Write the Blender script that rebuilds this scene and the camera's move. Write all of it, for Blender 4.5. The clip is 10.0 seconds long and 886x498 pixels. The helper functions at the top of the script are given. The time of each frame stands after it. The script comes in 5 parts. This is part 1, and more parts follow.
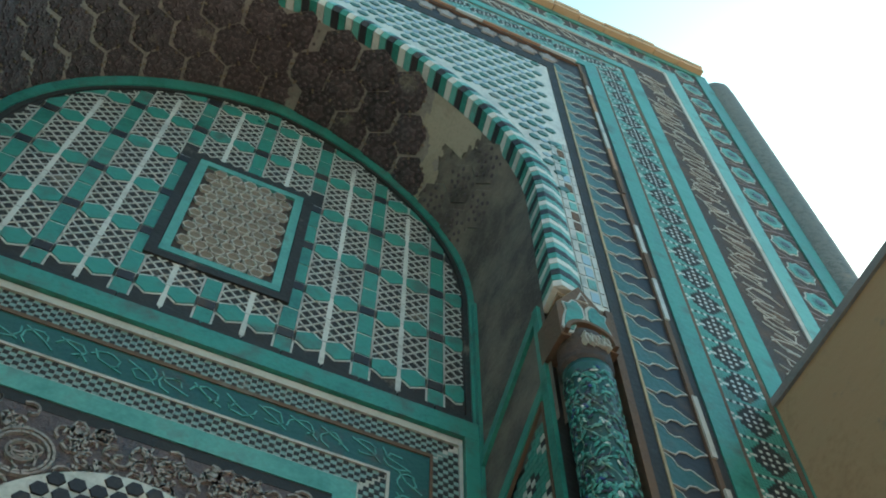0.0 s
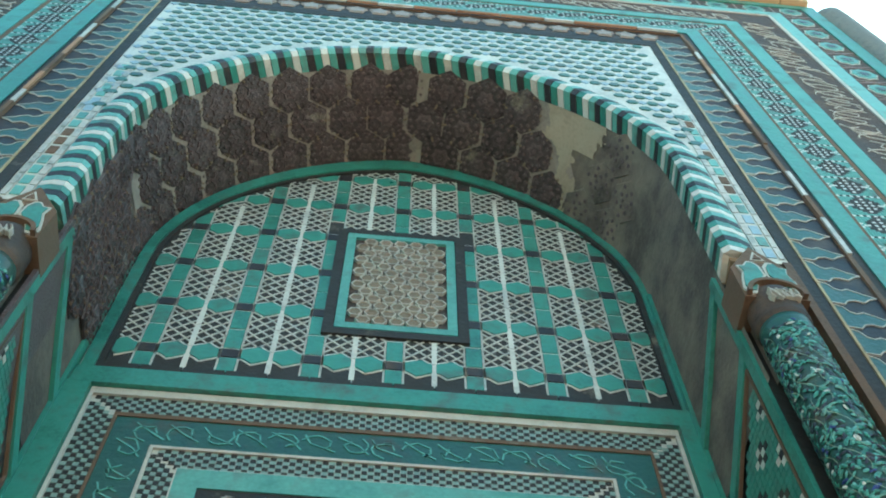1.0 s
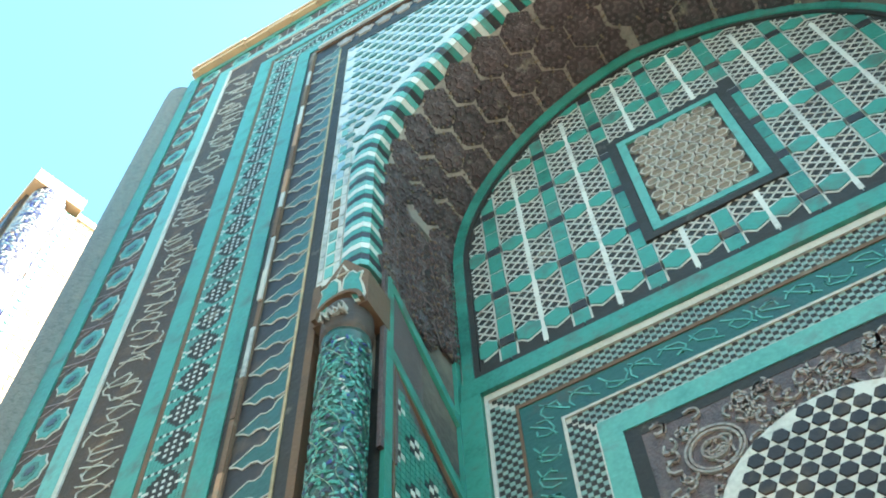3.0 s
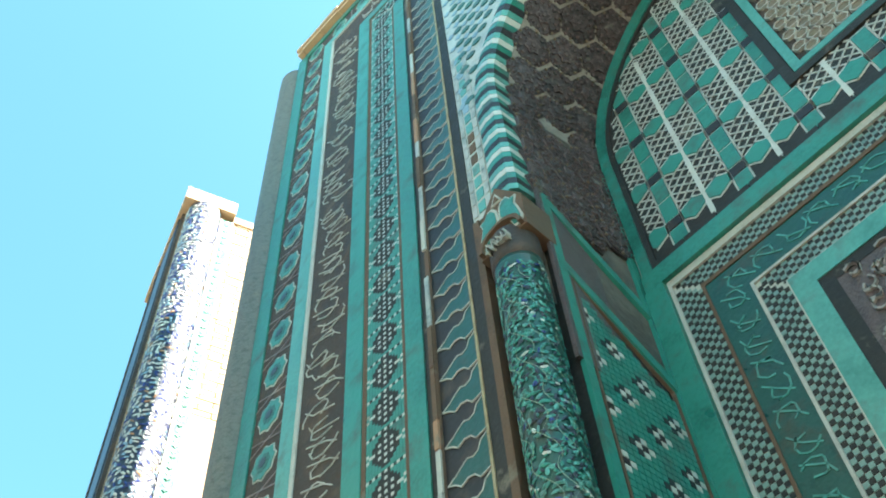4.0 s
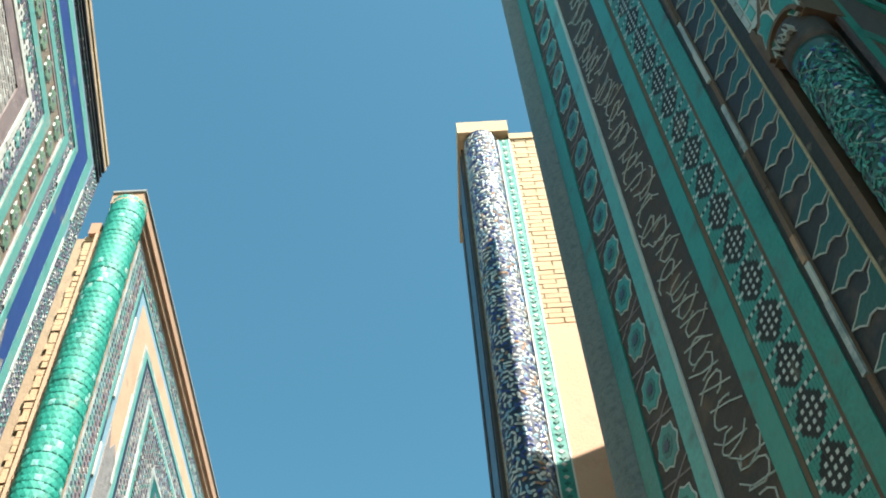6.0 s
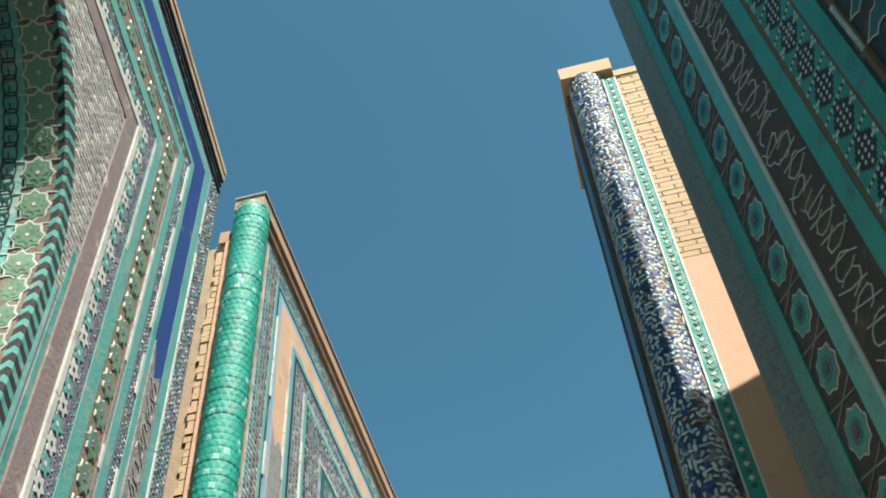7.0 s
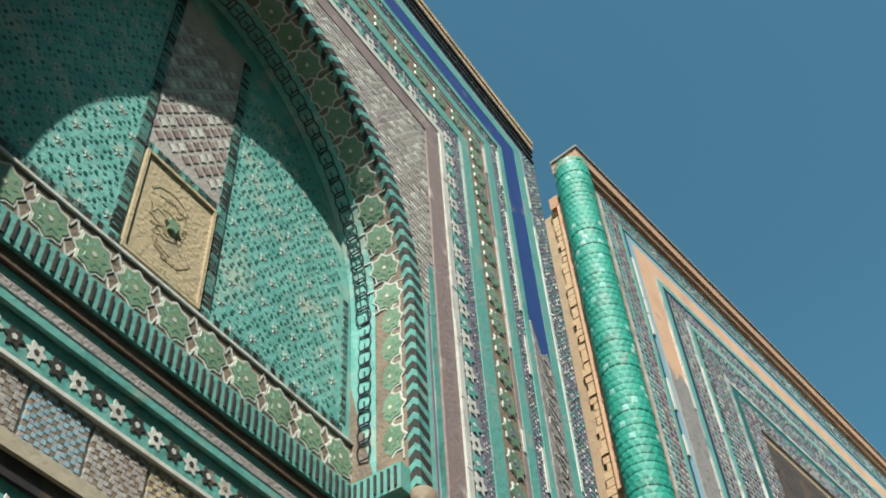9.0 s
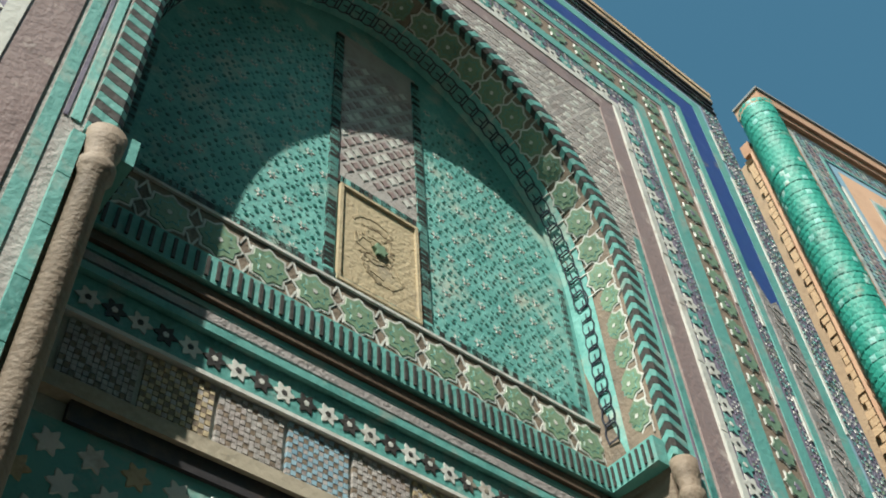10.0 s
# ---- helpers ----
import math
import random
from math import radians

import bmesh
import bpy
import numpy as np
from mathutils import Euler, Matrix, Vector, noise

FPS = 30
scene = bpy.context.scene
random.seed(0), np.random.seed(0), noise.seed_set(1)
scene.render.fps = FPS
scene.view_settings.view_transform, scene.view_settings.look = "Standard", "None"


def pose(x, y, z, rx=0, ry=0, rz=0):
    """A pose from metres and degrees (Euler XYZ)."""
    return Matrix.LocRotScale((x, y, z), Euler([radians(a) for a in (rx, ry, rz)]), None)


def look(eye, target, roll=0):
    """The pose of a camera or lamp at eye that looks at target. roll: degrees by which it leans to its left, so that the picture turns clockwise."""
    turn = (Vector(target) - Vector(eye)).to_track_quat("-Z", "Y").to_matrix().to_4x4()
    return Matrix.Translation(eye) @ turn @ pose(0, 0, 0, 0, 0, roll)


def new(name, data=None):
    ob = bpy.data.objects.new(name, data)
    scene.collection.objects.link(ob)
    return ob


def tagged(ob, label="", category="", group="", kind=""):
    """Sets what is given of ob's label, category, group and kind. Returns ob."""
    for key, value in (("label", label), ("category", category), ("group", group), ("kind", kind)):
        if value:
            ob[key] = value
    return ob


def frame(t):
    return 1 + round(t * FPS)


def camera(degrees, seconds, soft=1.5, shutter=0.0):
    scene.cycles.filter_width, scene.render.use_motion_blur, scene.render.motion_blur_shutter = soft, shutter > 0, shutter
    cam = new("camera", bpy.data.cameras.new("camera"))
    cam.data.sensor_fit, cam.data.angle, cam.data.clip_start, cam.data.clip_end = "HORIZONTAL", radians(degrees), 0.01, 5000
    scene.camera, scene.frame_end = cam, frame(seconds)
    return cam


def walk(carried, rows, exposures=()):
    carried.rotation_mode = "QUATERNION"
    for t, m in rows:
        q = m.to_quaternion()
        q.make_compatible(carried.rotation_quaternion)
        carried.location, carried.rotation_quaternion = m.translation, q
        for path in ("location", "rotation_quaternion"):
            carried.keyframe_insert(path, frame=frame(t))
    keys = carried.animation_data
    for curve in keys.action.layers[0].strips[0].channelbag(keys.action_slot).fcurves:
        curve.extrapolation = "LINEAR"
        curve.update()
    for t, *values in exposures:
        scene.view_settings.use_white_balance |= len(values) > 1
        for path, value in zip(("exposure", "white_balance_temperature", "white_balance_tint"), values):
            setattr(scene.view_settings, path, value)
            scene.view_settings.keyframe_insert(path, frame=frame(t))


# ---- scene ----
cam = camera(45.27, 10.0, soft=1.9)
# time, eye, heading (degrees from +x towards +y), pitch, roll
PATH = [
    (0, (-2.111, -0.195, 1.664), -23.80, 61.30, 0.02),
    (0.5, (-2.123, -0.186, 1.645), -15.28, 62.48, -1.05),
    (1, (-2.080, -0.167, 1.622), -6.45, 63.07, -1.00),
    (1.5, (-2.042, -0.204, 1.598), 4.15, 63.09, -0.37),
    (2, (-2.050, -0.201, 1.595), 12.09, 62.33, -0.65),
    (2.5, (-2.012, -0.137, 1.612), 18.26, 62.17, -2.34),
    (2.7, (-2.015, -0.113, 1.611), 21.07, 61.77, -3.19),
    (3.8, (-2.017, -0.081, 1.597), 39.65, 58.29, -5.18),
    (4, (-2.026, -0.077, 1.589), 42.51, 57.64, -5.55),
    (4.5, (-2.062, -0.087, 1.551), 51.14, 56.07, -5.38),
    (5, (-2.105, -0.101, 1.508), 58.02, 55.14, -5.55),
    (5.5, (-2.110, -0.023, 1.498), 64.57, 54.20, -4.79),
    (5.7, (-2.115, -0.007, 1.514), 67.13, 53.86, -4.82),
    (6.8, (-2.075, -0.019, 1.611), 79.14, 51.63, -5.10),
    (7, (-2.072, -0.023, 1.617), 82.11, 51.44, -5.17),
    (7.5, (-2.066, -0.047, 1.595), 90.49, 50.46, -4.78),
    (8, (-2.064, -0.040, 1.612), 96.59, 49.39, -4.30),
    (8.5, (-2.069, -0.025, 1.631), 103.33, 49.61, -4.35),
    (9, (-2.087, -0.004, 1.647), 110.64, 49.99, -4.42),
    (9.5, (-2.117, 0.005, 1.636), 119.62, 50.47, -4.11),
    (10, (-2.153, 0.023, 1.630), 126.99, 50.94, -4.41),
]


def aim(eye, heading, pitch, roll):
    h, p = radians(heading), radians(pitch)
    ahead = Vector((math.cos(h) * math.cos(p), math.sin(h) * math.cos(p), math.sin(p)))
    return look(eye, Vector(eye) + ahead, roll)


walk(cam, [(t, aim(eye, h, p, r)) for t, eye, h, p, r in PATH],
     exposures=[(0, 2.3, 6700, 18), (0.5, 2.7, 6700, 18), (1.0, 3.05, 6700, 18), (1.5, 3.35, 6700, 19), (2.5, 3.6, 6700, 20), (4.0, 3.05, 6700, 12), (4.5, 2.75, 6600, 10), (5.0, 2.45, 6450, 9), (5.5, 2.1, 6400, 9), (7.0, 1.15, 6350, 8), (7.5, 1.05, 6350, 8), (10.0, 1.0, 6400, 9)])

# ---- light ----
world = bpy.data.worlds.new("sky")
scene.world = world
world.use_nodes = True
wn = world.node_tree.nodes
sky = wn.new("ShaderNodeTexSky")
sky.sky_type = "NISHITA"
sky.sun_disc = False
sky.sun_elevation = radians(52)
sky.sun_rotation = radians(153)
sky.altitude = 700
sky.air_density, sky.dust_density, sky.ozone_density = 1.0, 1.4, 1.0
haze = wn.new("ShaderNodeMix")
haze.data_type, haze.blend_type = "RGBA", "MULTIPLY"
haze.inputs[0].default_value = 1.0
haze.inputs[7].default_value = (0.65, 1.14, 0.96, 1)
world.node_tree.links.new(sky.outputs[0], haze.inputs[6])
world.node_tree.links.new(haze.outputs[2], wn["Background"].inputs["Color"])
wn["Background"].inputs["Strength"].default_value = 0.07
sun_lamp = bpy.data.lights.new("sun", "SUN")
sun_lamp.energy = 5.0
sun_lamp.angle = radians(0.53)
sun_lamp.color = (1.0, 0.93, 0.82)
sun = new("sun", sun_lamp)
sun.matrix_world = look((3.17, -6.3, 12), (3.17 - 0.215, -6.3 + 0.58, 12 - 0.80))

# ---- materials ----


def material(name, dark, light, rough=0.35, scale=6.0, fine=60.0, bump=0.15, bump_scale=40.0, metal=0.0, vary=0.25,
             stain=(0.20, 0.18, 0.14), stain_scale=3.5, stain_amount=0.04, coat=0.0):
    """Two scales of noise between two colours, an uneven gloss, fine relief, shade that differs piece by piece, and worn patches."""
    m = bpy.data.materials.new(name)
    m.use_nodes = True
    n, l = m.node_tree.nodes, m.node_tree.links
    b = n["Principled BSDF"]
    co = n.new("ShaderNodeTexCoord")
    info = n.new("ShaderNodeObjectInfo")
    isl = n.new("ShaderNodeNewGeometry")
    big = n.new("ShaderNodeTexNoise")
    big.inputs["Scale"].default_value, big.inputs["Detail"].default_value = scale, 6
    small = n.new("ShaderNodeTexNoise")
    small.inputs["Scale"].default_value, small.inputs["Detail"].default_value = fine, 3
    geo_pos = isl.outputs["Position"]
    l.new(geo_pos, big.inputs["Vector"])
    l.new(geo_pos, small.inputs["Vector"])
    add = n.new("ShaderNodeMath")
    add.operation = "MULTIPLY_ADD"
    l.new(small.outputs[0], add.inputs[0])
    add.inputs[1].default_value = 0.5
    l.new(big.outputs[0], add.inputs[2])
    rnd = n.new("ShaderNodeMath")
    rnd.operation = "MULTIPLY_ADD"
    l.new(info.outputs["Random"], rnd.inputs[0])
    rnd.inputs[1].default_value = vary
    l.new(add.outputs[0], rnd.inputs[2])
    rn2 = n.new("ShaderNodeMath")
    rn2.operation = "MULTIPLY_ADD"
    l.new(isl.outputs["Random Per Island"], rn2.inputs[0])
    rn2.inputs[1].default_value = vary
    l.new(rnd.outputs[0], rn2.inputs[2])
    ramp = n.new("ShaderNodeValToRGB")
    ramp.color_ramp.elements[0].position, ramp.color_ramp.elements[1].position = 0.5, 1.0 + vary
    ramp.color_ramp.elements[0].color, ramp.color_ramp.elements[1].color = (*(0.74 * c for c in dark), 1), (*(0.74 * c for c in light), 1)
    l.new(rn2.outputs[0], ramp.inputs[0])
    colour = ramp.outputs[0]
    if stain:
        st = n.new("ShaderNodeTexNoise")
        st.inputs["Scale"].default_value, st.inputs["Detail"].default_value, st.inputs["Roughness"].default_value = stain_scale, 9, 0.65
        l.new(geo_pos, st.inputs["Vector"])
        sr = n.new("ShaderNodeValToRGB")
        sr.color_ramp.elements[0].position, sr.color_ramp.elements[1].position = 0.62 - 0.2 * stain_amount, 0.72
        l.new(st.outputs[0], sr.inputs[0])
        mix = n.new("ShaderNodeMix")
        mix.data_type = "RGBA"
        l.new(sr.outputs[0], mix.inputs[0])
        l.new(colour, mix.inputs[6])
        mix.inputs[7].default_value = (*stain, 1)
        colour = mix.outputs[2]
    l.new(colour, b.inputs["Base Color"])
    rr = n.new("ShaderNodeMapRange")
    rr.inputs[3].default_value, rr.inputs[4].default_value = max(0.05, rough - 0.12), min(1, rough + 0.25)
    l.new(big.outputs[0], rr.inputs[0])
    l.new(rr.outputs[0], b.inputs["Roughness"])
    b.inputs["Metallic"].default_value = metal
    b.inputs["Coat Weight"].default_value = coat
    bn = n.new("ShaderNodeTexNoise")
    bn.inputs["Scale"].default_value, bn.inputs["Detail"].default_value = bump_scale, 5
    l.new(geo_pos, bn.inputs["Vector"])
    bp = n.new("ShaderNodeBump")
    bp.inputs["Strength"].default_value, bp.inputs["Distance"].default_value = bump, 0.01
    l.new(bn.outputs[0], bp.inputs["Height"])
    l.new(bp.outputs[0], b.inputs["Normal"])
    return m


EARTH = (0.30, 0.19, 0.11)
teal = material("teal_glaze", (0.006, 0.090, 0.070), (0.032, 0.32, 0.255), 0.3, 5, 50, 0.25, 30, stain=(0.07, 0.10, 0.085), stain_scale=5, stain_amount=0.5)
teal_light = material("light_teal_glaze", (0.028, 0.23, 0.19), (0.12, 0.47, 0.41), 0.3, 5, 50, 0.2, 30, stain=(0.09, 0.14, 0.12), stain_scale=5, stain_amount=0.5)
teal_dark = material("dark_teal_glaze", (0.003, 0.040, 0.032), (0.015, 0.15, 0.115), 0.3, 9, 70, 0.3, 40)
bottle = material("bottle_green_glaze", (0.003, 0.030, 0.025), (0.012, 0.105, 0.085), 0.3, 9, 70, 0.3, 40, stain=(0.06, 0.05, 0.03), stain_scale=5, stain_amount=0.4)
green = material("green_glaze", (0.0, 0.11, 0.08), (0.008, 0.32, 0.24), 0.58, 7, 60, 0.25, 30)
white = material("white_glaze", (0.36, 0.38, 0.35), (0.74, 0.76, 0.70), 0.35, 6, 60, 0.2, 40, stain=(0.32, 0.24, 0.16), stain_scale=4, stain_amount=0.15)
grout = material("pale_grout", (0.33, 0.34, 0.31), (0.62, 0.63, 0.58), 0.7, 9, 90, 0.3, 80, stain=(0.30, 0.26, 0.20), stain_scale=3, stain_amount=0.2)
black = material("black_glaze", (0.007, 0.007, 0.009), (0.028, 0.026, 0.030), 0.5, 7, 60, 0.2, 40, stain=(0.075, 0.050, 0.032), stain_scale=6, stain_amount=0.5)
navy = material("navy_glaze", (0.007, 0.010, 0.018), (0.028, 0.036, 0.060), 0.3, 7, 60, 0.2, 40)
blue = material("cobalt_glaze", (0.008, 0.020, 0.12), (0.022, 0.055, 0.26), 0.4, 5, 60, 0.15, 30)
sky_blue = material("pale_blue_glaze", (0.12, 0.26, 0.38), (0.32, 0.5, 0.6), 0.3, 6, 60, 0.2, 40)
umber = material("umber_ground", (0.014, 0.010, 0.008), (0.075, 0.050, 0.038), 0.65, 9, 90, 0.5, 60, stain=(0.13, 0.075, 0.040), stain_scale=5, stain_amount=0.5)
carved = material("carved_brown_glaze", (0.013, 0.009, 0.010), (0.085, 0.062, 0.064), 0.42, 24, 120, 0.9, 70)
carved_grey = material("carved_grey_clay", (0.09, 0.085, 0.085), (0.34, 0.32, 0.31), 0.6, 20, 110, 0.8, 70)
plaster = material("old_plaster", (0.23, 0.20, 0.14), (0.46, 0.41, 0.31), 0.85, 3, 50, 0.4, 30)
vault_dark = material("dark_patchy_plaster", (0.028, 0.024, 0.021), (0.13, 0.115, 0.10), 0.8, 3, 40, 0.6, 40, stain=(0.22, 0.19, 0.15), stain_scale=3.0, stain_amount=0.9)
terracotta = material("bare_clay", (0.22, 0.11, 0.06), (0.50, 0.29, 0.18), 0.8, 6, 60, 0.4, 60)
salmon = material("salmon_plaster", (0.50, 0.29, 0.18), (0.70, 0.44, 0.29), 0.85, 4, 60, 0.3, 50)
brick = material("pale_brick", (0.30, 0.20, 0.11), (0.60, 0.43, 0.26), 0.85, 5, 60, 0.4, 60, vary=0.4)
mortar = material("mortar", (0.24, 0.17, 0.11), (0.46, 0.34, 0.22), 0.9, 8, 60, 0.4, 60)
adobe = material("adobe_wall", (0.28, 0.18, 0.095), (0.48, 0.33, 0.19), 0.9, 1.6, 30, 0.5, 14)
stone = material("grey_coping", (0.10, 0.11, 0.11), (0.26, 0.27, 0.27), 0.75, 6, 60, 0.3, 50)
sand = material("carved_sand_clay", (0.22, 0.17, 0.09), (0.52, 0.43, 0.27), 0.7, 14, 90, 0.6, 50)
mauve = material("worn_mauve_glaze", (0.09, 0.065, 0.065), (0.32, 0.24, 0.23), 0.4, 9, 70, 0.4, 50, stain=(0.5, 0.45, 0.4), stain_scale=6, stain_amount=0.2)
clay_brown = material("brown_clay", (0.075, 0.056, 0.04), (0.25, 0.195, 0.14), 0.7, 8, 70, 0.5, 60)
grey_teal = material("greyed_teal_glaze", (0.10, 0.20, 0.18), (0.26, 0.42, 0.38), 0.35, 7, 60, 0.2, 40)
olive = material("dusty_green_glaze", (0.06, 0.11, 0.06), (0.20, 0.32, 0.20), 0.4, 7, 60, 0.3, 40)
violet_brown = material("carved_violet_brown_glaze", (0.026, 0.019, 0.021), (0.15, 0.11, 0.112), 0.42, 24, 120, 0.9, 70)
worn_white = material("worn_white_glaze", (0.20, 0.24, 0.24), (0.62, 0.64, 0.60), 0.4, 9, 60, 0.3, 40, stain=(0.07, 0.13, 0.12), stain_scale=7, stain_amount=0.75)
web = material("grey_mortar", (0.13, 0.11, 0.10), (0.34, 0.31, 0.27), 0.85, 7, 60, 0.5, 60)
near_black = material("near_black_glaze", (0.007, 0.007, 0.0065), (0.03, 0.028, 0.024), 0.6, 7, 60, 0.4, 40)
dusty_teal = material("dusty_teal_glaze", (0.032, 0.19, 0.17), (0.13, 0.41, 0.37), 0.55, 7, 70, 0.4, 40, stain=(0.26, 0.30, 0.26), stain_scale=6, stain_amount=0.4)
dusty_light = material("dusty_light_teal_glaze", (0.05, 0.30, 0.27), (0.20, 0.54, 0.49), 0.6, 7, 70, 0.4, 40, stain=(0.38, 0.44, 0.37), stain_scale=5, stain_amount=0.5)
dusty_white = material("dusty_white_glaze", (0.40, 0.42, 0.39), (0.68, 0.70, 0.65), 0.55, 8, 70, 0.3, 40, stain=(0.28, 0.24, 0.20), stain_scale=7, stain_amount=0.4)
dusty_violet = material("dusty_violet_glaze", (0.055, 0.05, 0.085), (0.20, 0.18, 0.25), 0.55, 8, 70, 0.4, 40)
ash = material("ash_grey_clay", (0.24, 0.225, 0.21), (0.46, 0.44, 0.415), 0.6, 8, 80, 0.5, 60, stain=(0.22, 0.18, 0.17), stain_scale=4, stain_amount=0.5)
mottled = material("mottled_worn_glaze", (0.03, 0.045, 0.04), (0.20, 0.21, 0.185), 0.55, 26, 110, 0.7, 50)
rust = material("rust_stained_clay", (0.055, 0.034, 0.02), (0.18, 0.11, 0.07), 0.75, 8, 70, 0.4, 60)
paving = material("stone_paving", (0.12, 0.11, 0.095), (0.24, 0.215, 0.18), 0.85, 2, 40, 0.4, 20)
timber = material("dark_timber", (0.03, 0.02, 0.012), (0.10, 0.065, 0.04), 0.6, 5, 60, 0.4, 60)

# ---- building helpers: local x runs along a facade to the viewer's left, y stands out of it, z is up ----


def mesh_object(name, verts, faces, mats, parent, slots=None, smooth=False, label=""):
    me = bpy.data.meshes.new(name)
    me.from_pydata(verts, [], faces)
    for m in mats if isinstance(mats, (list, tuple)) else [mats]:
        me.materials.append(m)
    if slots is not None:
        me.polygons.foreach_set("material_index", slots)
    if smooth:
        me.polygons.foreach_set("use_smooth", [True] * len(me.polygons))
    bm = bmesh.new()
    bm.from_mesh(me)
    bmesh.ops.recalc_face_normals(bm, faces=bm.faces)
    bm.to_mesh(me)
    bm.free()
    me.update()
    ob = new(name, me)
    ob.parent = parent
    if label:
        tagged(ob, label)
    return ob


class Heap:
    """Collects prisms and boxes for one mesh."""

    def __init__(self):
        self.v, self.f, self.s = [], [], []

    def prism(self, poly, y0, y1, slot=0, inset=0.0):
        """A polygon of (x, z) from depth y0 out to y1; inset narrows its front for a worn edge."""
        k, n = len(self.v), len(poly)
        cx, cz = sum(p[0] for p in poly) / n, sum(p[1] for p in poly) / n
        self.v += [(x, y0, z) for x, z in poly]
        if inset:
            for x, z in poly:
                d = math.hypot(x - cx, z - cz) or 1
                q = max(0.3, 1 - inset / d)
                self.v.append((cx + (x - cx) * q, y1, cz + (z - cz) * q))
        else:
            self.v += [(x, y1, z) for x, z in poly]
        self.f.append(tuple(range(k + n, k + 2 * n)))
        self.f += [(k + i, k + (i + 1) % n, k + n + (i + 1) % n, k + n + i) for i in range(n)]
        self.s += [slot] * (n + 1)
        return self

    def rect(self, x0, z0, x1, z1, y0, y1, slot=0, inset=0.0):
        return self.prism([(x0, z0), (x1, z0), (x1, z1), (x0, z1)], y0, y1, slot, inset)

    def box(self, x0, x1, y0, y1, z0, z1, slot=0):
        k = len(self.v)
        self.v += [(x, y, z) for z in (z0, z1) for x, y in ((x0, y0), (x1, y0), (x1, y1), (x0, y1))]
        self.f += [(k, k + 1, k + 2, k + 3), (k + 4, k + 5, k + 6, k + 7)] + [(k + i, k + (i + 1) % 4, k + 4 + (i + 1) % 4, k + 4 + i) for i in range(4)]
        self.s += [slot] * 6
        return self

    def line(self, pts, width, y0, y1, slot=0, closed=False):
        """A flat ribbon along points (x, z)."""
        m = len(pts)
        for i in range(m if closed else m - 1):
            (ax, az), (bx, bz) = pts[i], pts[(i + 1) % m]
            d = math.hypot(bx - ax, bz - az) or 1e-6
            px, pz = -(bz - az) / d * width / 2, (bx - ax) / d * width / 2
            ex, ez = (bx - ax) / d * width * 0.3, (bz - az) / d * width * 0.3
            self.prism([(ax - ex + px, az - ez + pz), (bx + ex + px, bz + ez + pz), (bx + ex - px, bz + ez - pz), (ax - ex - px, az - ez - pz)], y0, y1, slot)
        return self

    def build(self, name, mats, parent, label="", smooth=False):
        return mesh_object(name, self.v, self.f, mats, parent, self.s, smooth, label)


def shared(name, heap, mats):
    """A mesh for many alike pieces."""
    me = bpy.data.meshes.new(name)
    me.from_pydata(heap.v, [], heap.f)
    for m in mats if isinstance(mats, (list, tuple)) else [mats]:
        me.materials.append(m)
    me.polygons.foreach_set("material_index", heap.s)
    me.update()
    return me


def piece(name, me, parent, x, y, z, turn=0.0, sx=1.0, sz=1.0, m=None):
    ob = new(name, me)
    ob.parent = parent
    ob.matrix_basis = m if m is not None else Matrix.LocRotScale((x, y, z), Euler((0, turn, 0)), (sx, 1, sz))
    return ob


def thing(name, m, label, category, kind="", group=""):
    ob = new(name)
    ob.matrix_world = m
    return tagged(ob, label, category, group, kind)


def band(name, parent, vi, vo, zi, zo, y0, y1, mat, base=0.0, label=""):
    """One mitred course round three sides of a portal."""
    h = Heap()
    h.prism([(vo, base), (vo, zo), (-vo, zo), (-vo, base), (-vi, base), (-vi, zi), (vi, zi), (vi, base)], y0, y1)
    return h.build(name, mat, parent, label)


def ngon(n, r, turn=0.0, sx=1.0, sz=1.0):
    return [(r * sx * math.cos(turn + 2 * math.pi * i / n), r * sz * math.sin(turn + 2 * math.pi * i / n)) for i in range(n)]


def lobes(n, r, depth, steps=4, sx=1.0, sz=1.0, turn=0.0):
    out = []
    for i in range(n * steps):
        a = 2 * math.pi * i / (n * steps) + turn
        q = r * (1 - depth * abs(math.sin(n * (a - turn) / 2)) ** 1.5)
        out.append((q * sx * math.cos(a), q * sz * math.sin(a)))
    return out


def arch(half, spring, rise, k=0.1, n=28, base=None):
    """Points (x, z) of a pointed arch from its right foot over the crown to its left foot."""
    pts = []
    for i in range(n + 1):
        a = math.pi * i / n
        c, s = -math.cos(a), math.sin(a)
        pts.append((half * c, spring + rise * s * (1 - k * abs(c))))
    if base is not None:
        step = max(2, int((spring - base) / 0.12))
        legs = [base + (spring - base) * i / step for i in range(step)]
        pts = [(-half, z) for z in legs] + pts + [(half, z) for z in reversed(legs)]
    return pts


def along(pts, spacing, start=0.0):
    """Even steps along a line of points: place and direction."""
    out, left = [], start
    for (ax, az), (bx, bz) in zip(pts, pts[1:]):
        d = math.hypot(bx - ax, bz - az)
        if d < 1e-6:
            continue
        while left <= d:
            q = left / d
            out.append((ax + (bx - ax) * q, az + (bz - az) * q, (bx - ax) / d, (bz - az) / d))
            left += spacing
        left -= d
    return out


def length(pts):
    return sum(math.hypot(b[0] - a[0], b[1] - a[1]) for a, b in zip(pts, pts[1:]))


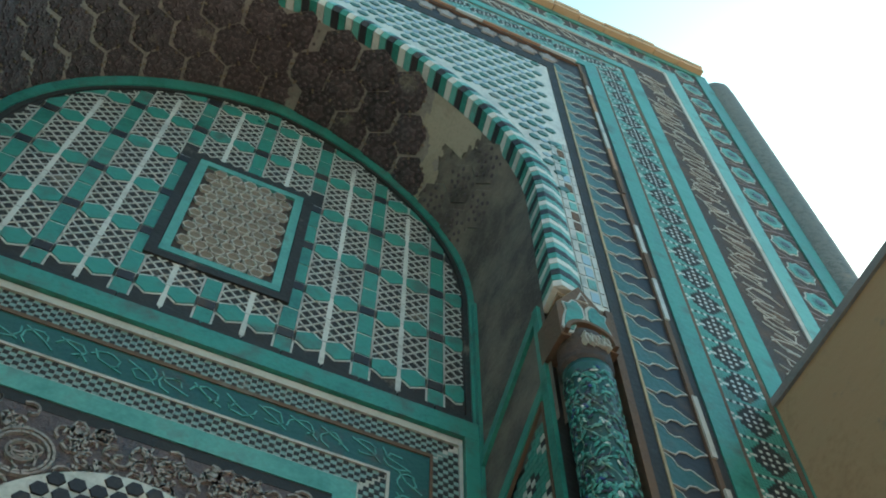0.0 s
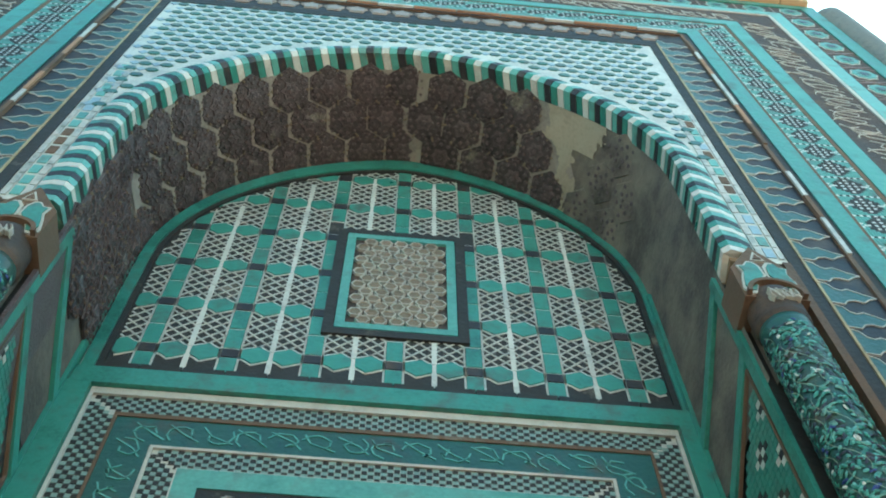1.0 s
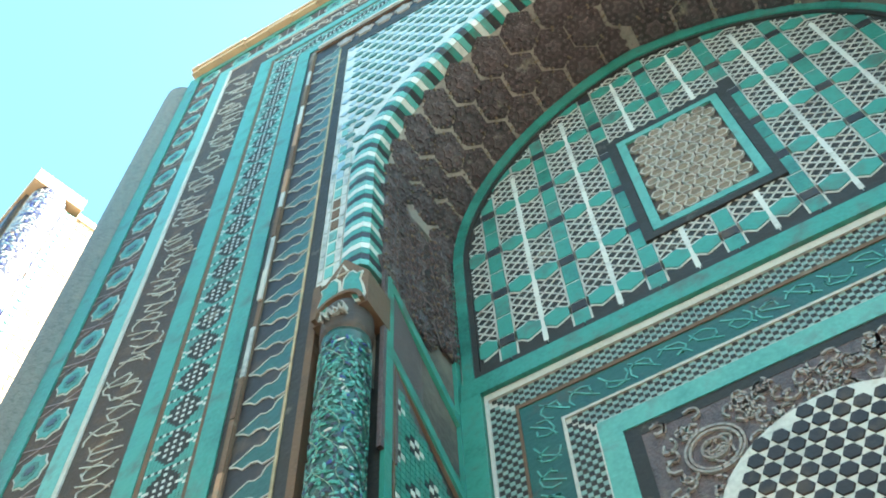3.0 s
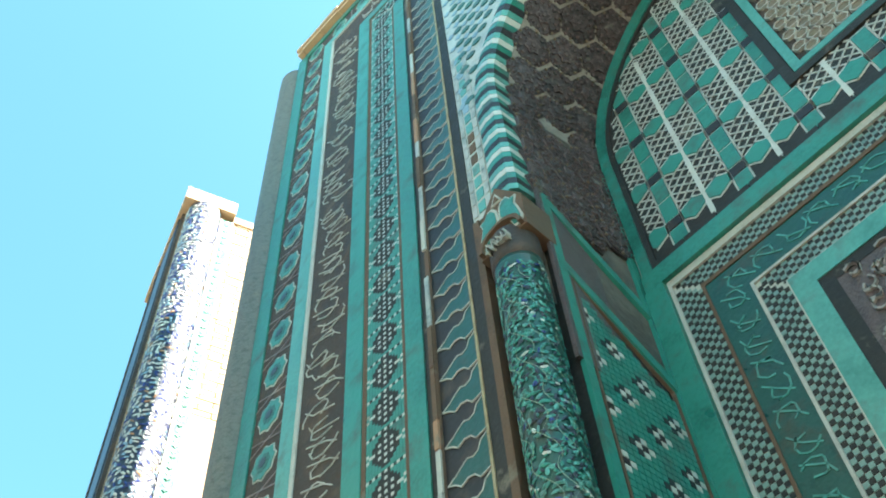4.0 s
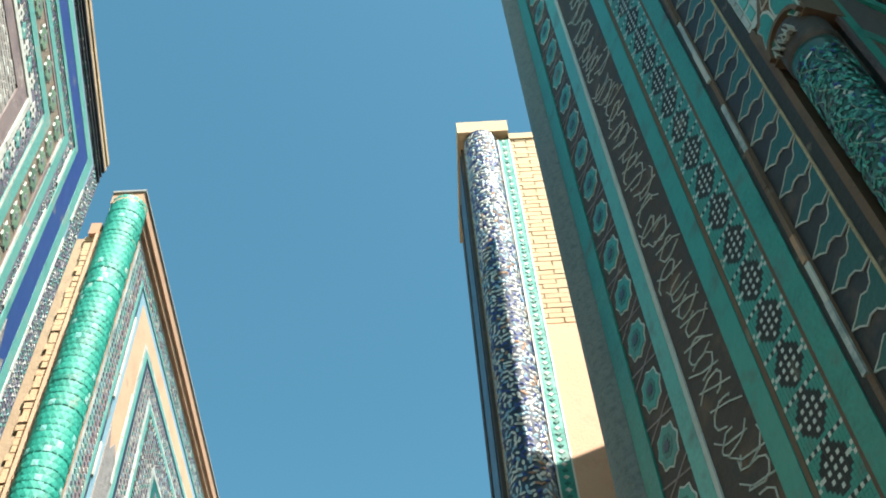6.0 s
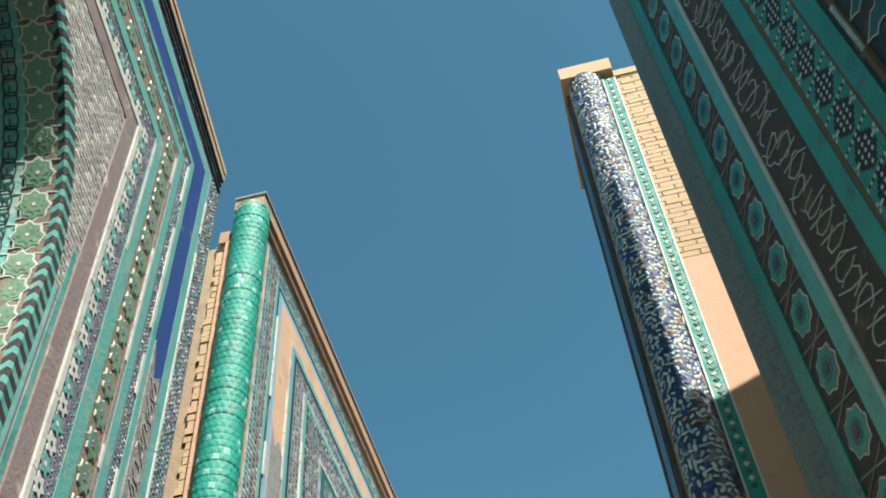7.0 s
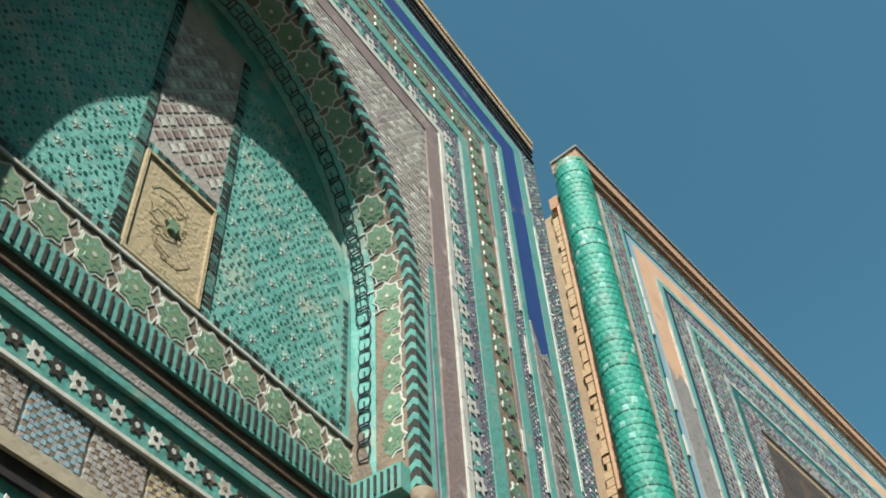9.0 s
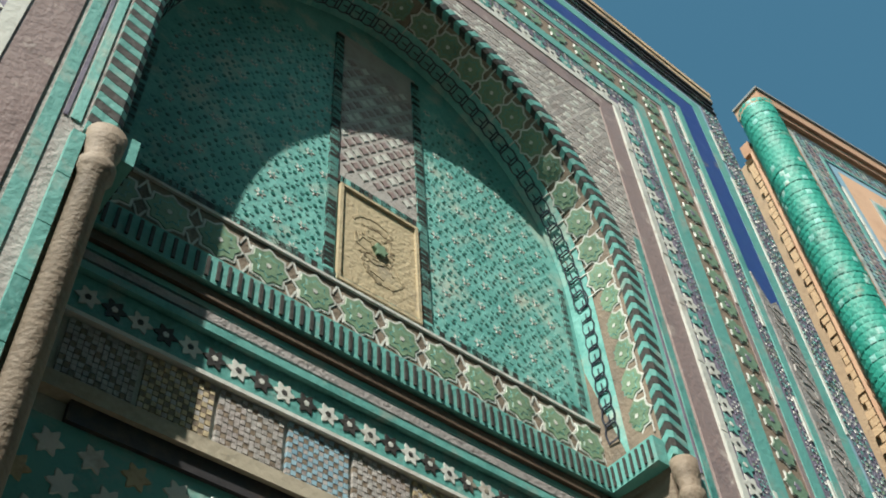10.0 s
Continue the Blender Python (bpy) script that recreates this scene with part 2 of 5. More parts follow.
def column_mesh(name, profile, mat, parent, cx, cy, sides=28, label=""):
    """A turned shaft from (radius, height) pairs."""
    v, f = [], []
    for r, z in profile:
        v += [(cx + r * math.cos(2 * math.pi * i / sides), cy + r * math.sin(2 * math.pi * i / sides), z) for i in range(sides)]
    for j in range(len(profile) - 1):
        f += [(j * sides + i, j * sides + (i + 1) % sides, (j + 1) * sides + (i + 1) % sides, (j + 1) * sides + i) for i in range(sides)]
    f.append(tuple(range((len(profile) - 1) * sides, len(profile) * sides)))
    return mesh_object(name, v, f, mat, parent, smooth=True, label=label)


def wall_with_arch(name, parent, half, outline, v_out, z_top, depth, mat, label=""):
    """A wall from depth back to its face at 0, with an arched opening through it, made of upright strips."""
    h = Heap()
    top = [p for p in outline if abs(p[0]) <= half + 1e-6]
    h.prism([(v_out, 0), (v_out, z_top), (-v_out, z_top), (-v_out, 0), (-half, 0)] + top + [(half, 0)], -depth, 0)
    return h.build(name, mat, parent, label)


def soffit(name, parent, front, back, y_front, y_back, mat, label="", thick=0.04, cut=None):
    """The curved underside between two outlines of equal count."""
    v, f = [], []
    n = len(front)
    for off in (0.0, thick):
        for (ax, az), (bx, bz) in zip(front, back):
            for t in (0.0, 0.5, 1.0):
                x, z = ax + (bx - ax) * t, az + (bz - az) * t
                q = 1 + off / max(0.3, abs(x)) if abs(x) > 0.3 else 1
                v.append((x * q, y_front + (y_back - y_front) * t, z + (off if az > 5 else 0)))
    for i in range(n - 1):
        for t in (0, 1):
            a = i * 3 + t
            f.append((a, a + 3, a + 4, a + 1))
            a += n * 3
            f.append((a, a + 1, a + 4, a + 3))
    return mesh_object(name, v, f, mat, parent, label=label)


def rope(parent, name, outline, width, pitch, mats, proud=0.045, reach=0.13, lean=0.6):
    """Chevron-shaped glazed bricks round an arch: each has one arm on the face and one on the underside."""
    for i, (x, z, dx, dz) in enumerate(along(outline, pitch)):
        nx, nz = dz, -dx
        cx, cz = sum(p[0] for p in outline) / len(outline), outline[0][1]
        if nx * (x - cx) + nz * (z - cz) < 0:
            nx, nz = -nx, -nz
        h, e = Heap(), pitch * 0.92
        s = pitch * lean
        ring = [(width, 0.02, 0.0), (width * 0.6, proud * 0.9, s * 0.5), (width * 0.2, proud, s), (0.0, proud * 0.4, s * 1.1), (0.0, -reach, 0.0), (0.03, -reach, 0.0), (width * 0.4, 0.0, s), (width, -0.02, 0.0)]
        k = len(ring)
        for o in (0.0, e):
            for out, y, sh in ring:
                q = sh + o
                h.v.append((x + nx * out + dx * q, y, z + nz * out + dz * q))
        h.f = [tuple(range(k)), tuple(range(2 * k - 1, k - 1, -1))] + [(j, (j + 1) % k, k + (j + 1) % k, k + j) for j in range(k)]
        h.s = [0] * len(h.f)
        h.build(name, mats[i % len(mats)], parent)

# ---- the ground and what closes the lane ----
FACE_A = Matrix(((0, -1, 0, 0), (1, 0, 0, -0.208), (0, 0, 1, 0), (0, 0, 0, 1))) @ Matrix.Diagonal((1, 0.95, 1.011, 1))


def facing(x0, turn, centre):
    """Frame of a facade on the other side of the lane, which turns by that angle."""
    s, c = math.sin(turn), math.cos(turn)
    return Matrix(((-s, c, 0, x0 + centre * s), (-c, -s, 0, centre * c), (0, 0, 1, 0), (0, 0, 0, 1)))


FACE_B = facing(-3.974, 0.1812, 1.929) @ Matrix.Translation((0, 0, 0.052)) @ Matrix.Diagonal((0.983, 0.853, 1.018, 1))
FACE_C = Matrix.Translation((0, 0, -0.046)) @ facing(-4.483, 0.302, 5.632)


g = Heap()
g.box(-700, 700, -700, 700, -0.3, 0.0)
tagged(g.build("ground", paving, None), "pale worn stone paving of the lane", "ground", kind="structure")
w = Heap()
w.box(-14, -4.6, -9.2, -8.8, 0, 3.0)
w.box(-4.6, 5, -9.2, -8.8, 0, 3.0)
tagged(w.build("wall_south", adobe, None), "low plain adobe wall that closes the lane", "wall", kind="structure")
w = Heap()
w.box(-5.6, -5.2, -8.8, -1.2, 0, 3.4)
tagged(w.build("wall_west", adobe, None), "low plain adobe wall beside the lane", "wall", kind="structure")

# ---- portal A: teal portal in the shade ----
portal_a = thing("tiled_portal", FACE_A, "tall teal-tiled mausoleum portal with a deep arched niche, in shade", "portal")
h = Heap()
top = arch(1.5, 6.85, 1.62, 0.08, 36)
h.prism([(3.59, 0), (3.59, 11.03), (-3.59, 11.03), (-3.59, 0), (-1.84, 0), (-1.84, 5.8), (-1.5, 5.8)] + top + [(1.5, 5.8), (1.84, 5.8), (1.84, 0)], -0.78, 0)
h.build("wall", mortar, portal_a)
h = Heap()
h.box(-3.56, 3.56, -4.5, -0.80, 0, 8.6)
h.build("body", brick, portal_a, "plain brick body behind the portal")

# courses of the frame, from the spandrel outwards: inner half width, inner top, depth, name, glaze
V_A = (1.77, 1.845, 2.075, 2.10, 2.145, 2.258, 2.283, 2.532, 2.56, 2.685, 3.045, 3.075, 3.185, 3.455, 3.585)
Z_A = (9.258, 9.357, 9.619, 9.649, 9.693, 9.812, 9.837, 10.079, 10.104, 10.227, 10.564, 10.584, 10.682, 10.92, 11.019)
COURSES_A = (("dark_border", near_black, 0.012), ("leaf_ground", black, 0.006), ("fillet_bed", rust, 0.02), ("black_fillet", near_black, 0.012),
             ("teal_border", teal, 0.02), ("clay_line", rust, 0.014), ("diamond_ground", grout, 0.006), ("clay_line", rust, 0.014),
             ("teal_border", teal, 0.02), ("inscription_ground", umber, 0.008), ("white_line", grout, 0.018), ("teal_border", teal_light, 0.02),
             ("rosette_ground", umber, 0.008), ("teal_border", teal, 0.02))
for i, (nm, mt, out) in enumerate(COURSES_A):
    band(nm, portal_a, V_A[i], V_A[i + 1], Z_A[i], Z_A[i + 1], -0.02, out, mt)
h = Heap()
random.seed(4)
x = -3.55
while x < 3.55:
    e = min(3.55, x + 0.26)
    h.box(x + 0.004, e - 0.004, -0.6, 0.075 + random.uniform(-0.008, 0.008), 11.032, 11.09)
    h.box(x + 0.004, e - 0.004, -0.6, 0.085 + random.uniform(-0.008, 0.008), 11.10, 11.16 + random.uniform(-0.01, 0.01))
    x = e
h.build("brick_coping", brick, portal_a, "course of bare pale bricks")
for s in (-1, 1):
    column_mesh("corner_shaft", [(0.15, 0), (0.15, 10.7), (0.145, 10.88), (0.11, 10.98), (0.05, 11.02)], mottled, portal_a, s * 3.72, -0.07)

# rosettes in the outer band
def rosette(n=8, r=0.118, mats=None, core=0.035, squeeze=0.86):
    h = Heap()
    h.prism(lobes(n, r, 0.16, sx=squeeze), 0, 0.004, 0, 0.002)
    h.prism(lobes(n, r * 0.90, 0.16, sx=squeeze), 0.004, 0.007, 1, 0.002)
    h.prism(lobes(n, r * 0.52, 0.12, sx=squeeze), 0.007, 0.009, 2, 0.002)
    h.prism(lobes(n, core, 0.3), 0.009, 0.012, 3, 0.002)
    return shared("rosette", h, mats)


ros = rosette(mats=[grout, teal, teal_dark, navy], r=0.125)
ROS_V, ROS_Z = 3.32, 10.80
lat = Heap()
for s in (-1, 1):
    for i in range(24):
        z = ROS_Z - 0.356 * i
        piece("rosette", ros, portal_a, s * ROS_V, 0.008, z)
        if i:
            for q in (-1, 1):
                lat.line([(s * ROS_V - 0.15, z + 0.168 + q * 0.05), (s * ROS_V + 0.15, z + 0.168 - q * 0.05)], 0.009, 0.0, 0.012)
for i in range(1, 20):
    x = -ROS_V + i * 2 * ROS_V / 20
    piece("rosette", ros, portal_a, x, 0.008, ROS_Z, 0.0)
    lat.line([(x - 0.168, ROS_Z - 0.17), (x - 0.168, ROS_Z + 0.17)], 0.009, 0.0, 0.012)
tagged(lat.build("rosette_lattice", mauve, portal_a), kind="stuff")

# broken fillet of white and bare clay bars
rng = random.Random(12)
for s in (-1, 1):
    z = 2.8
    while z < 9.6:
        e = rng.uniform(0.16, 0.42)
        if rng.random() < 0.88:
            hb = Heap()
            hb.rect(s * 2.079, z, s * 2.104, min(9.6, z + e) - 0.006, 0.02, 0.026 + rng.uniform(0, 0.008))
            hb.build("fillet_bar", rng.choice((worn_white, grout, terracotta, rust)), portal_a)
        z += e
x = -2.05
while x < 2.05:
    e = rng.uniform(0.2, 0.4)
    hb = Heap()
    hb.rect(x, 9.62, min(2.05, x + e) - 0.006, 9.648, 0.03, 0.05)
    hb.build("fillet_bar", rng.choice((white, terracotta, terracotta)), portal_a)
    x += e

# leaves in the inner band
leaf = [(0.115, 0.070), (0.075, 0.052), (0.058, 0.020), (0.030, 0.010), (0.0, 0.022), (-0.035, 0.004), (-0.060, -0.012), (-0.108, -0.030), (-0.070, -0.046),
        (-0.040, -0.070), (-0.005, -0.056), (0.030, -0.064), (0.055, -0.090), (0.115, -0.080)]
leaf_meshes = []
for e in (1, -1):
    h = Heap()
    h.prism([(e * a, b) for a, b in leaf], 0, 0.004, 1)
    h.line([(e * a, b) for a, b in leaf], 0.0055, 0, 0.006, 0)
    leaf_meshes.append(shared("leaf", h, [grout, bottle]))
for s, me in ((1, leaf_meshes[1]), (-1, leaf_meshes[0])):
    for i in range(34):
        piece("leaf", me, portal_a, s * 1.96, 0.006, 9.35 - i * 0.199, sz=1.2)
    Heap().rect(s * 1.833, 2.6, s * 1.846, 9.34, 0, 0.018).build("pale_line", sand, portal_a)
    Heap().rect(s * 1.735, 2.6, s * 1.772, 5.80, -0.1, 0.016).build("rust_edge", rust, portal_a)
h = Heap()
h.prism([(-0.055, 0), (0.055, 0), (0.055, 0.05), (0.085, 0.09), (0.03, 0.115), (0.0, 0.16), (-0.03, 0.115), (-0.085, 0.09), (-0.055, 0.05)], 0, 0.014, 0, 0.01)
tre = shared("trefoil", h, carved_grey)
for i in range(22):
    piece("trefoil", tre, portal_a, -1.80 + i * 3.60 / 21, 0.008, 9.42)

# woven brick mosaic between the teal borders
def mosaic(name, parent, spots, size, y0, y1, mats, label=""):
    """Small square tiles: (x, z, slot)."""
    h, e = Heap(), size * 0.45
    for x, z, s in spots:
        h.rect(x - e, z - e, x + e, z + e, y0, y1, s)
    ob = h.build(name, mats, parent, label)
    return tagged(ob, kind="stuff")


def weave(i, j):
    """Dark diamonds with white dots on teal, parted by dotted white lines; thirteen tiles square."""
    q, a = j % 13, abs(i - 6)
    b = abs(q - 7)
    if q == 0:
        return 1 if i % 2 == 0 else 2
    if a + b <= 6 and a <= 4 and b <= 5:
        return 1 if a % 2 == 0 and b % 2 == 0 and a + b <= 4 else 2
    if a >= 5 and b <= 1:
        return 1 if (a + b) % 2 else 0
    return 0


cell, spots = 0.0190, []
for s in (-1, 1):
    for i in range(13):
        x = s * (2.293 + i * cell)
        for j in range(int((9.84 + i * 0.0187 - 3.2) / cell)):
            spots.append((x, 3.2 + j * cell + i * 0.0015, weave(i, j)))
for i in range(13):
    z = 9.848 + i * cell * 0.97
    for j in range(int(2 * (2.28 + i * 0.019) / cell)):
        spots.append((-(2.28 + i * 0.019) + j * cell, z, weave(i, j)))
mosaic("woven_mosaic", portal_a, spots, cell, 0.0, 0.012, [teal, white, near_black], "woven mosaic of teal, black and white glazed bricks")

# scrolling letters of the inscription band, too worn to read
def scroll(h, cx, cz, w, hgt, rng, y0, y1, width=0.012, slot=0, upright=True):
    a0 = rng.uniform(0, 6.28)
    pts = []
    for i in range(9):
        t = i / 8
        a = a0 + t * rng.uniform(3.5, 5.5)
        r = 0.5 * (1 - 0.55 * t)
        pts.append((cx + w * r * math.cos(a), cz + hgt * r * math.sin(a)))
    h.line(pts, width, y0, y1, slot)
    if upright:
        lean = rng.uniform(-0.3, 0.3)
        h.line([(cx - w * 0.45, cz - hgt * 0.35), (cx + w * lean, cz), (cx + w * 0.42, cz + hgt * 0.42)], width, y0, y1, slot)


rng = random.Random(11)
h = Heap()
for s in (-1, 1):
    for i in range(56):
        scroll(h, s * (2.865 + rng.uniform(-0.06, 0.06)), 10.2 - i * 0.135, 0.26, 0.16, rng, 0.0, 0.013, 0.007)
for i in range(40):
    scroll(h, -2.6 + i * 5.2 / 39, 10.395 + rng.uniform(-0.03, 0.03), 0.16, 0.2, rng, 0.0, 0.013, 0.007)
tagged(h.build("inscription_relief", grout, portal_a, "pale relief strokes too worn to read"), kind="stuff")

# spandrel
SP = arch(1.62, 6.9, 1.72, 0.08, 36)
h = Heap()
h.prism([(1.77, 5.8), (1.77, 9.256), (-1.77, 9.256), (-1.77, 5.8), (-1.62, 5.8)] + SP + [(1.62, 5.8)], -0.01, 0.006)
h.build("spandrel_ground", white, portal_a)
hexd = Heap()
hexd.prism(ngon(6, 0.042, 0, 1.0, 0.85), 0, 0.008, 0, 0.003)
dot = shared("dot_tile", hexd, teal_dark)
hexl = Heap()
hexl.prism(ngon(4, 0.034, 0, 1.0, 1.0), 0, 0.006, 0, 0.003)
dia = shared("diamond_tile", hexl, sky_blue)


def above_arch(x, half, spring, rise, k, margin):
    q = min(1.0, abs(x) / half)
    return spring + rise * math.sqrt(max(0, 1 - q * q)) * (1 - k * q) + margin


for j in range(22):
    for i in range(-14, 15):
        x, z = i * 0.128 + (j % 2) * 0.064, 9.20 - j * 0.108
        if abs(x) > 1.71 or (abs(x) < 1.7 and z < above_arch(x, 1.64, 6.9, 1.76, 0.08, 0.05)):
            continue
        piece("dot_tile", dot, portal_a, x, 0.006, z)
        if z - 0.054 > above_arch(x + 0.064, 1.66, 6.9, 1.78, 0.08, 0.03):
            piece("diamond_tile", dia, portal_a, x + 0.064, 0.006, z)
# worn strip of small rectangular tiles beside the rope
h = Heap()
for s in (-1, 1):
    for i in range(16):
        z = 5.84 + i * 0.12
        h.rect(s * 1.64, z, s * 1.67, z + 0.11, 0.0, 0.012, 0)
        h.rect(s * 1.735, z, s * 1.76, z + 0.11, 0.0, 0.012, 0)
        h.rect(s * 1.68, z + 0.01, s * 1.725, z + 0.10, 0.0, 0.010, rng.choice((1, 1, 2, 3)))
tagged(h.build("edge_mosaic", [worn_white, teal_light, rust, sky_blue], portal_a), kind="stuff")

rope(portal_a, "rope_brick", arch(1.47, 6.85, 1.60, 0.08, 60, base=5.80), 0.155, 0.052, [white, teal, black, teal_light], reach=0.12)

# niche of portal A
sof = arch(1.47, 6.85, 1.60, 0.08, 44)
sob = arch(1.43, 6.72, 1.68, 0.10, 44)
# underside of the vault in dark plaster with paler patches
soffit("soffit", portal_a, [(-1.47, 5.0), (-1.47, 6.0)] + sof + [(1.47, 6.0), (1.47, 5.0)], [(-1.43, 5.0), (-1.43, 6.0)] + sob + [(1.43, 6.0), (1.43, 5.0)], -0.10, -0.79, vault_dark, "dark worn plaster of the vault with paler patches")
# jambs in one even near-black glaze
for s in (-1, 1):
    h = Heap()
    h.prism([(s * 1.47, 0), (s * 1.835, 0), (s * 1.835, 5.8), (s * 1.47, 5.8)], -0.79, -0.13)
    h.build("jamb", near_black, portal_a)


def vault_at(t, d):
    """Point and axes on the vault: t from 0 (right foot) to 1, d from 0 (front) to 1."""
    n = len(sof) - 1
    i = min(n - 1, int(t * n))
    q = t * n - i
    def mid(pts):
        return Vector((pts[i][0] + (pts[i + 1][0] - pts[i][0]) * q, 0, pts[i][1] + (pts[i + 1][1] - pts[i][1]) * q))
    a, b = mid(sof), mid(sob)
    a.y, b.y = -0.10, -0.79
    p = a.lerp(b, d)
    tan = Vector((sof[i + 1][0] - sof[i][0], 0, sof[i + 1][1] - sof[i][1])).normalized()
    deep = (b - a).normalized()
    inward = tan.cross(deep).normalized()
    return p, tan, deep, inward


h = Heap()
h.prism(ngon(6, 0.160, math.pi / 6), 0, 0.009, 0, 0.003)
for i in range(18):
    a = math.pi / 9 * i
    h.prism([(0.128 * math.cos(a) + 0.012 * math.cos(q), 0.128 * math.sin(a) + 0.012 * math.sin(q)) for q in (0, 1.57, 3.14, 4.71)], 0.012, 0.024, 2 if i % 3 == 0 else 1, 0.003)
h.prism(ngon(6, 0.138, math.pi / 6), 0.012, 0.018, 0, 0.006)
for i in range(12):
    a = math.pi / 6 * i
    h.prism([(0.098 * math.cos(a) + 0.016 * math.cos(q), 0.098 * math.sin(a) + 0.016 * math.sin(q)) for q in (0, 1.57, 3.14, 4.71)], 0.018, 0.028, 1, 0.004)
h.prism(lobes(6, 0.07, 0.3), 0.020, 0.027, 1, 0.004)
h.prism(lobes(6, 0.046, 0.3), 0.027, 0.030, 0, 0.004)
h.prism(lobes(6, 0.020, 0.3), 0.030, 0.036, 1, 0.004)
vault_tile = shared("hexagon_tile", h, [carved, violet_brown, clay_brown])
h = Heap()
h.prism(ngon(6, 0.150, math.pi / 6), 0, 0.007, 0, 0.006)
for i in range(14):
    a, q = i * 2.4, 0.03 + 0.007 * i
    h.prism([(q * math.cos(a) + u, q * math.sin(a) + w) for u, w in ngon(5, 0.016, i)], 0.007, 0.010, 1, 0.004)
old_tile = shared("hexagon_tile", h, [vault_dark, carved])
arc = length(sof)
rows_n = 3
cols = int(arc / 0.279)
for r in range(rows_n):
    for c in range(cols):
        t = (c + 0.5 + (r % 2) * 0.5) / cols
        d = 0.16 + r * 0.345
        if t > 0.995 or t < 0.09 or (r == 0 and 0.185 < t < 0.29) or (r == 1 and 0.225 < t < 0.265):
            continue
        p, tan, deep, inward = vault_at(t, d)
        m = Matrix((tan, inward, deep)).transposed().to_4x4()
        m.translation = p + inward * 0.002
        m = m @ Matrix.Rotation(rng.uniform(-0.05, 0.05), 4, "Y") @ Matrix.Scale(rng.uniform(0.96, 1.02), 4)
        piece("hexagon_tile", old_tile if t < 0.19 + 0.02 * r else vault_tile, portal_a, 0, 0, 0, m=m)
# bare patch and pale mortar web between the vault tiles
v, f = [], []
for t0, t1 in ((0.235, 0.999),):
    n = 40
    for i in range(n + 1):
        for d in (0.0, 0.33, 0.66, 1.0):
            p, tan, deep, inward = vault_at(min(0.999, t0 + (t1 - t0) * i / n + 0.015 * math.sin(d * 7)), d)
            v.append(tuple(p + inward * 0.004))
    for i in range(n):
        for d in range(3):
            a = i * 4 + d
            f.append((a, a + 4, a + 5, a + 1))
mesh_object("mortar_bed", v, f, web, portal_a, label="pale mortar between the vault tiles")
# carved sheets below the springing of the vault, one of them lost
for r in range(3):
    for c in range(4):
        z = 6.72 - c * 0.26 - (r % 2) * 0.13
        y = -0.10 - 0.69 * (0.16 + r * 0.345)
        m = Matrix.Translation((1.468 - 0.02 * r, y, z)) @ Matrix.Rotation(math.pi / 2, 4, "Z") @ Matrix.Rotation(math.pi / 6, 4, "Y")
        piece("hexagon_tile", vault_tile, portal_a, 0, 0, 0, m=m)
h = Heap()
h.box(1.45, 1.47, -0.79, -0.10, 4.6, 6.9)
h.build("jamb_sheet", violet_brown, portal_a, "dark violet-brown carved glaze")
# where tiles are lost, pale plaster shows
v, f = [], []
NT, ND = 100, 60
for i in range(NT + 1):
    for j in range(ND + 1):
        p, tan, deep, inward = vault_at(0.17 + 0.14 * i / NT, j / ND)
        v.append(tuple(p + inward * 0.008))
for i in range(NT):
    for j in range(ND):
        t, d = 0.17 + 0.14 * (i + 0.5) / NT, (j + 0.5) / ND
        wide = 0.048 if d < 0.33 else 0.019
        edge = wide - abs(t - (0.238 if d < 0.33 else 0.246)) + 0.022 * noise.noise(Vector((t * 60, d * 5, 0.3))) + 0.010 * noise.noise(Vector((t * 180, d * 15, 2.0)))
        if edge > 0:
            a = i * (ND + 1) + j
            f.append((a, a + ND + 1, a + ND + 2, a + 1))
mesh_object("plaster_patch", v, f, plaster, portal_a, label="bare pale plaster where vault tiles are lost")
# back wall of the niche: girih tilework round a grille
h = Heap()
h.box(-1.6, 1.6, -0.2, 0.0, 0, 8.6)
back = h.build("niche_wall", grout, portal_a)
back.location = (-0.03, -0.79, 0)
Z0 = 5.70
outer = [(x, z) for x, z in arch(1.405, 6.72, 1.585, 0.10, 40)]


def inside_a(x, z, m=0.0):
    if abs(x) > 1.33 - m or z < Z0 + m:
        return False
    return z < 6.72 or z < above_arch(x, 1.33, 6.72, 1.50, 0.10, -m)


h = Heap()
ring = arch(1.425, 6.72, 1.67, 0.10, 40, base=5.62)
inner = arch(1.365, 6.72, 1.53, 0.10, 40, base=5.62)
for i in range(len(ring) - 1):
    h.prism([ring[i], ring[i + 1], inner[i + 1], inner[i]], 0, 0.03)
h.build("teal_arch_border", teal, back)
h = Heap()
inn2 = arch(1.335, 6.72, 1.50, 0.10, 40, base=5.62)
for i in range(len(ring) - 1):
    h.prism([inner[i], inner[i + 1], inn2[i + 1], inn2[i]], 0, 0.018)
for i in range(14):
    h.rect(-1.36 + i * 0.1945, 5.625, -1.36 + (i + 1) * 0.1945 - 0.006, 5.70, 0, 0.02)
h.build("navy_border", near_black, back)
WX, WZ0, WZ1 = 0.375, 6.10, 7.28
P, Q = 0.392, 0.435


def clear_of_window(x0, x1, z0, z1):
    return x1 < -WX + 0.005 or x0 > WX - 0.005 or z1 < WZ0 + 0.005 or z0 > WZ1 - 0.005


def fits(poly):
    xs, zs = [p[0] for p in poly], [p[1] for p in poly]
    return all(inside_a(x, z) for x, z in poly) and clear_of_window(min(xs), max(xs), min(zs), max(zs))


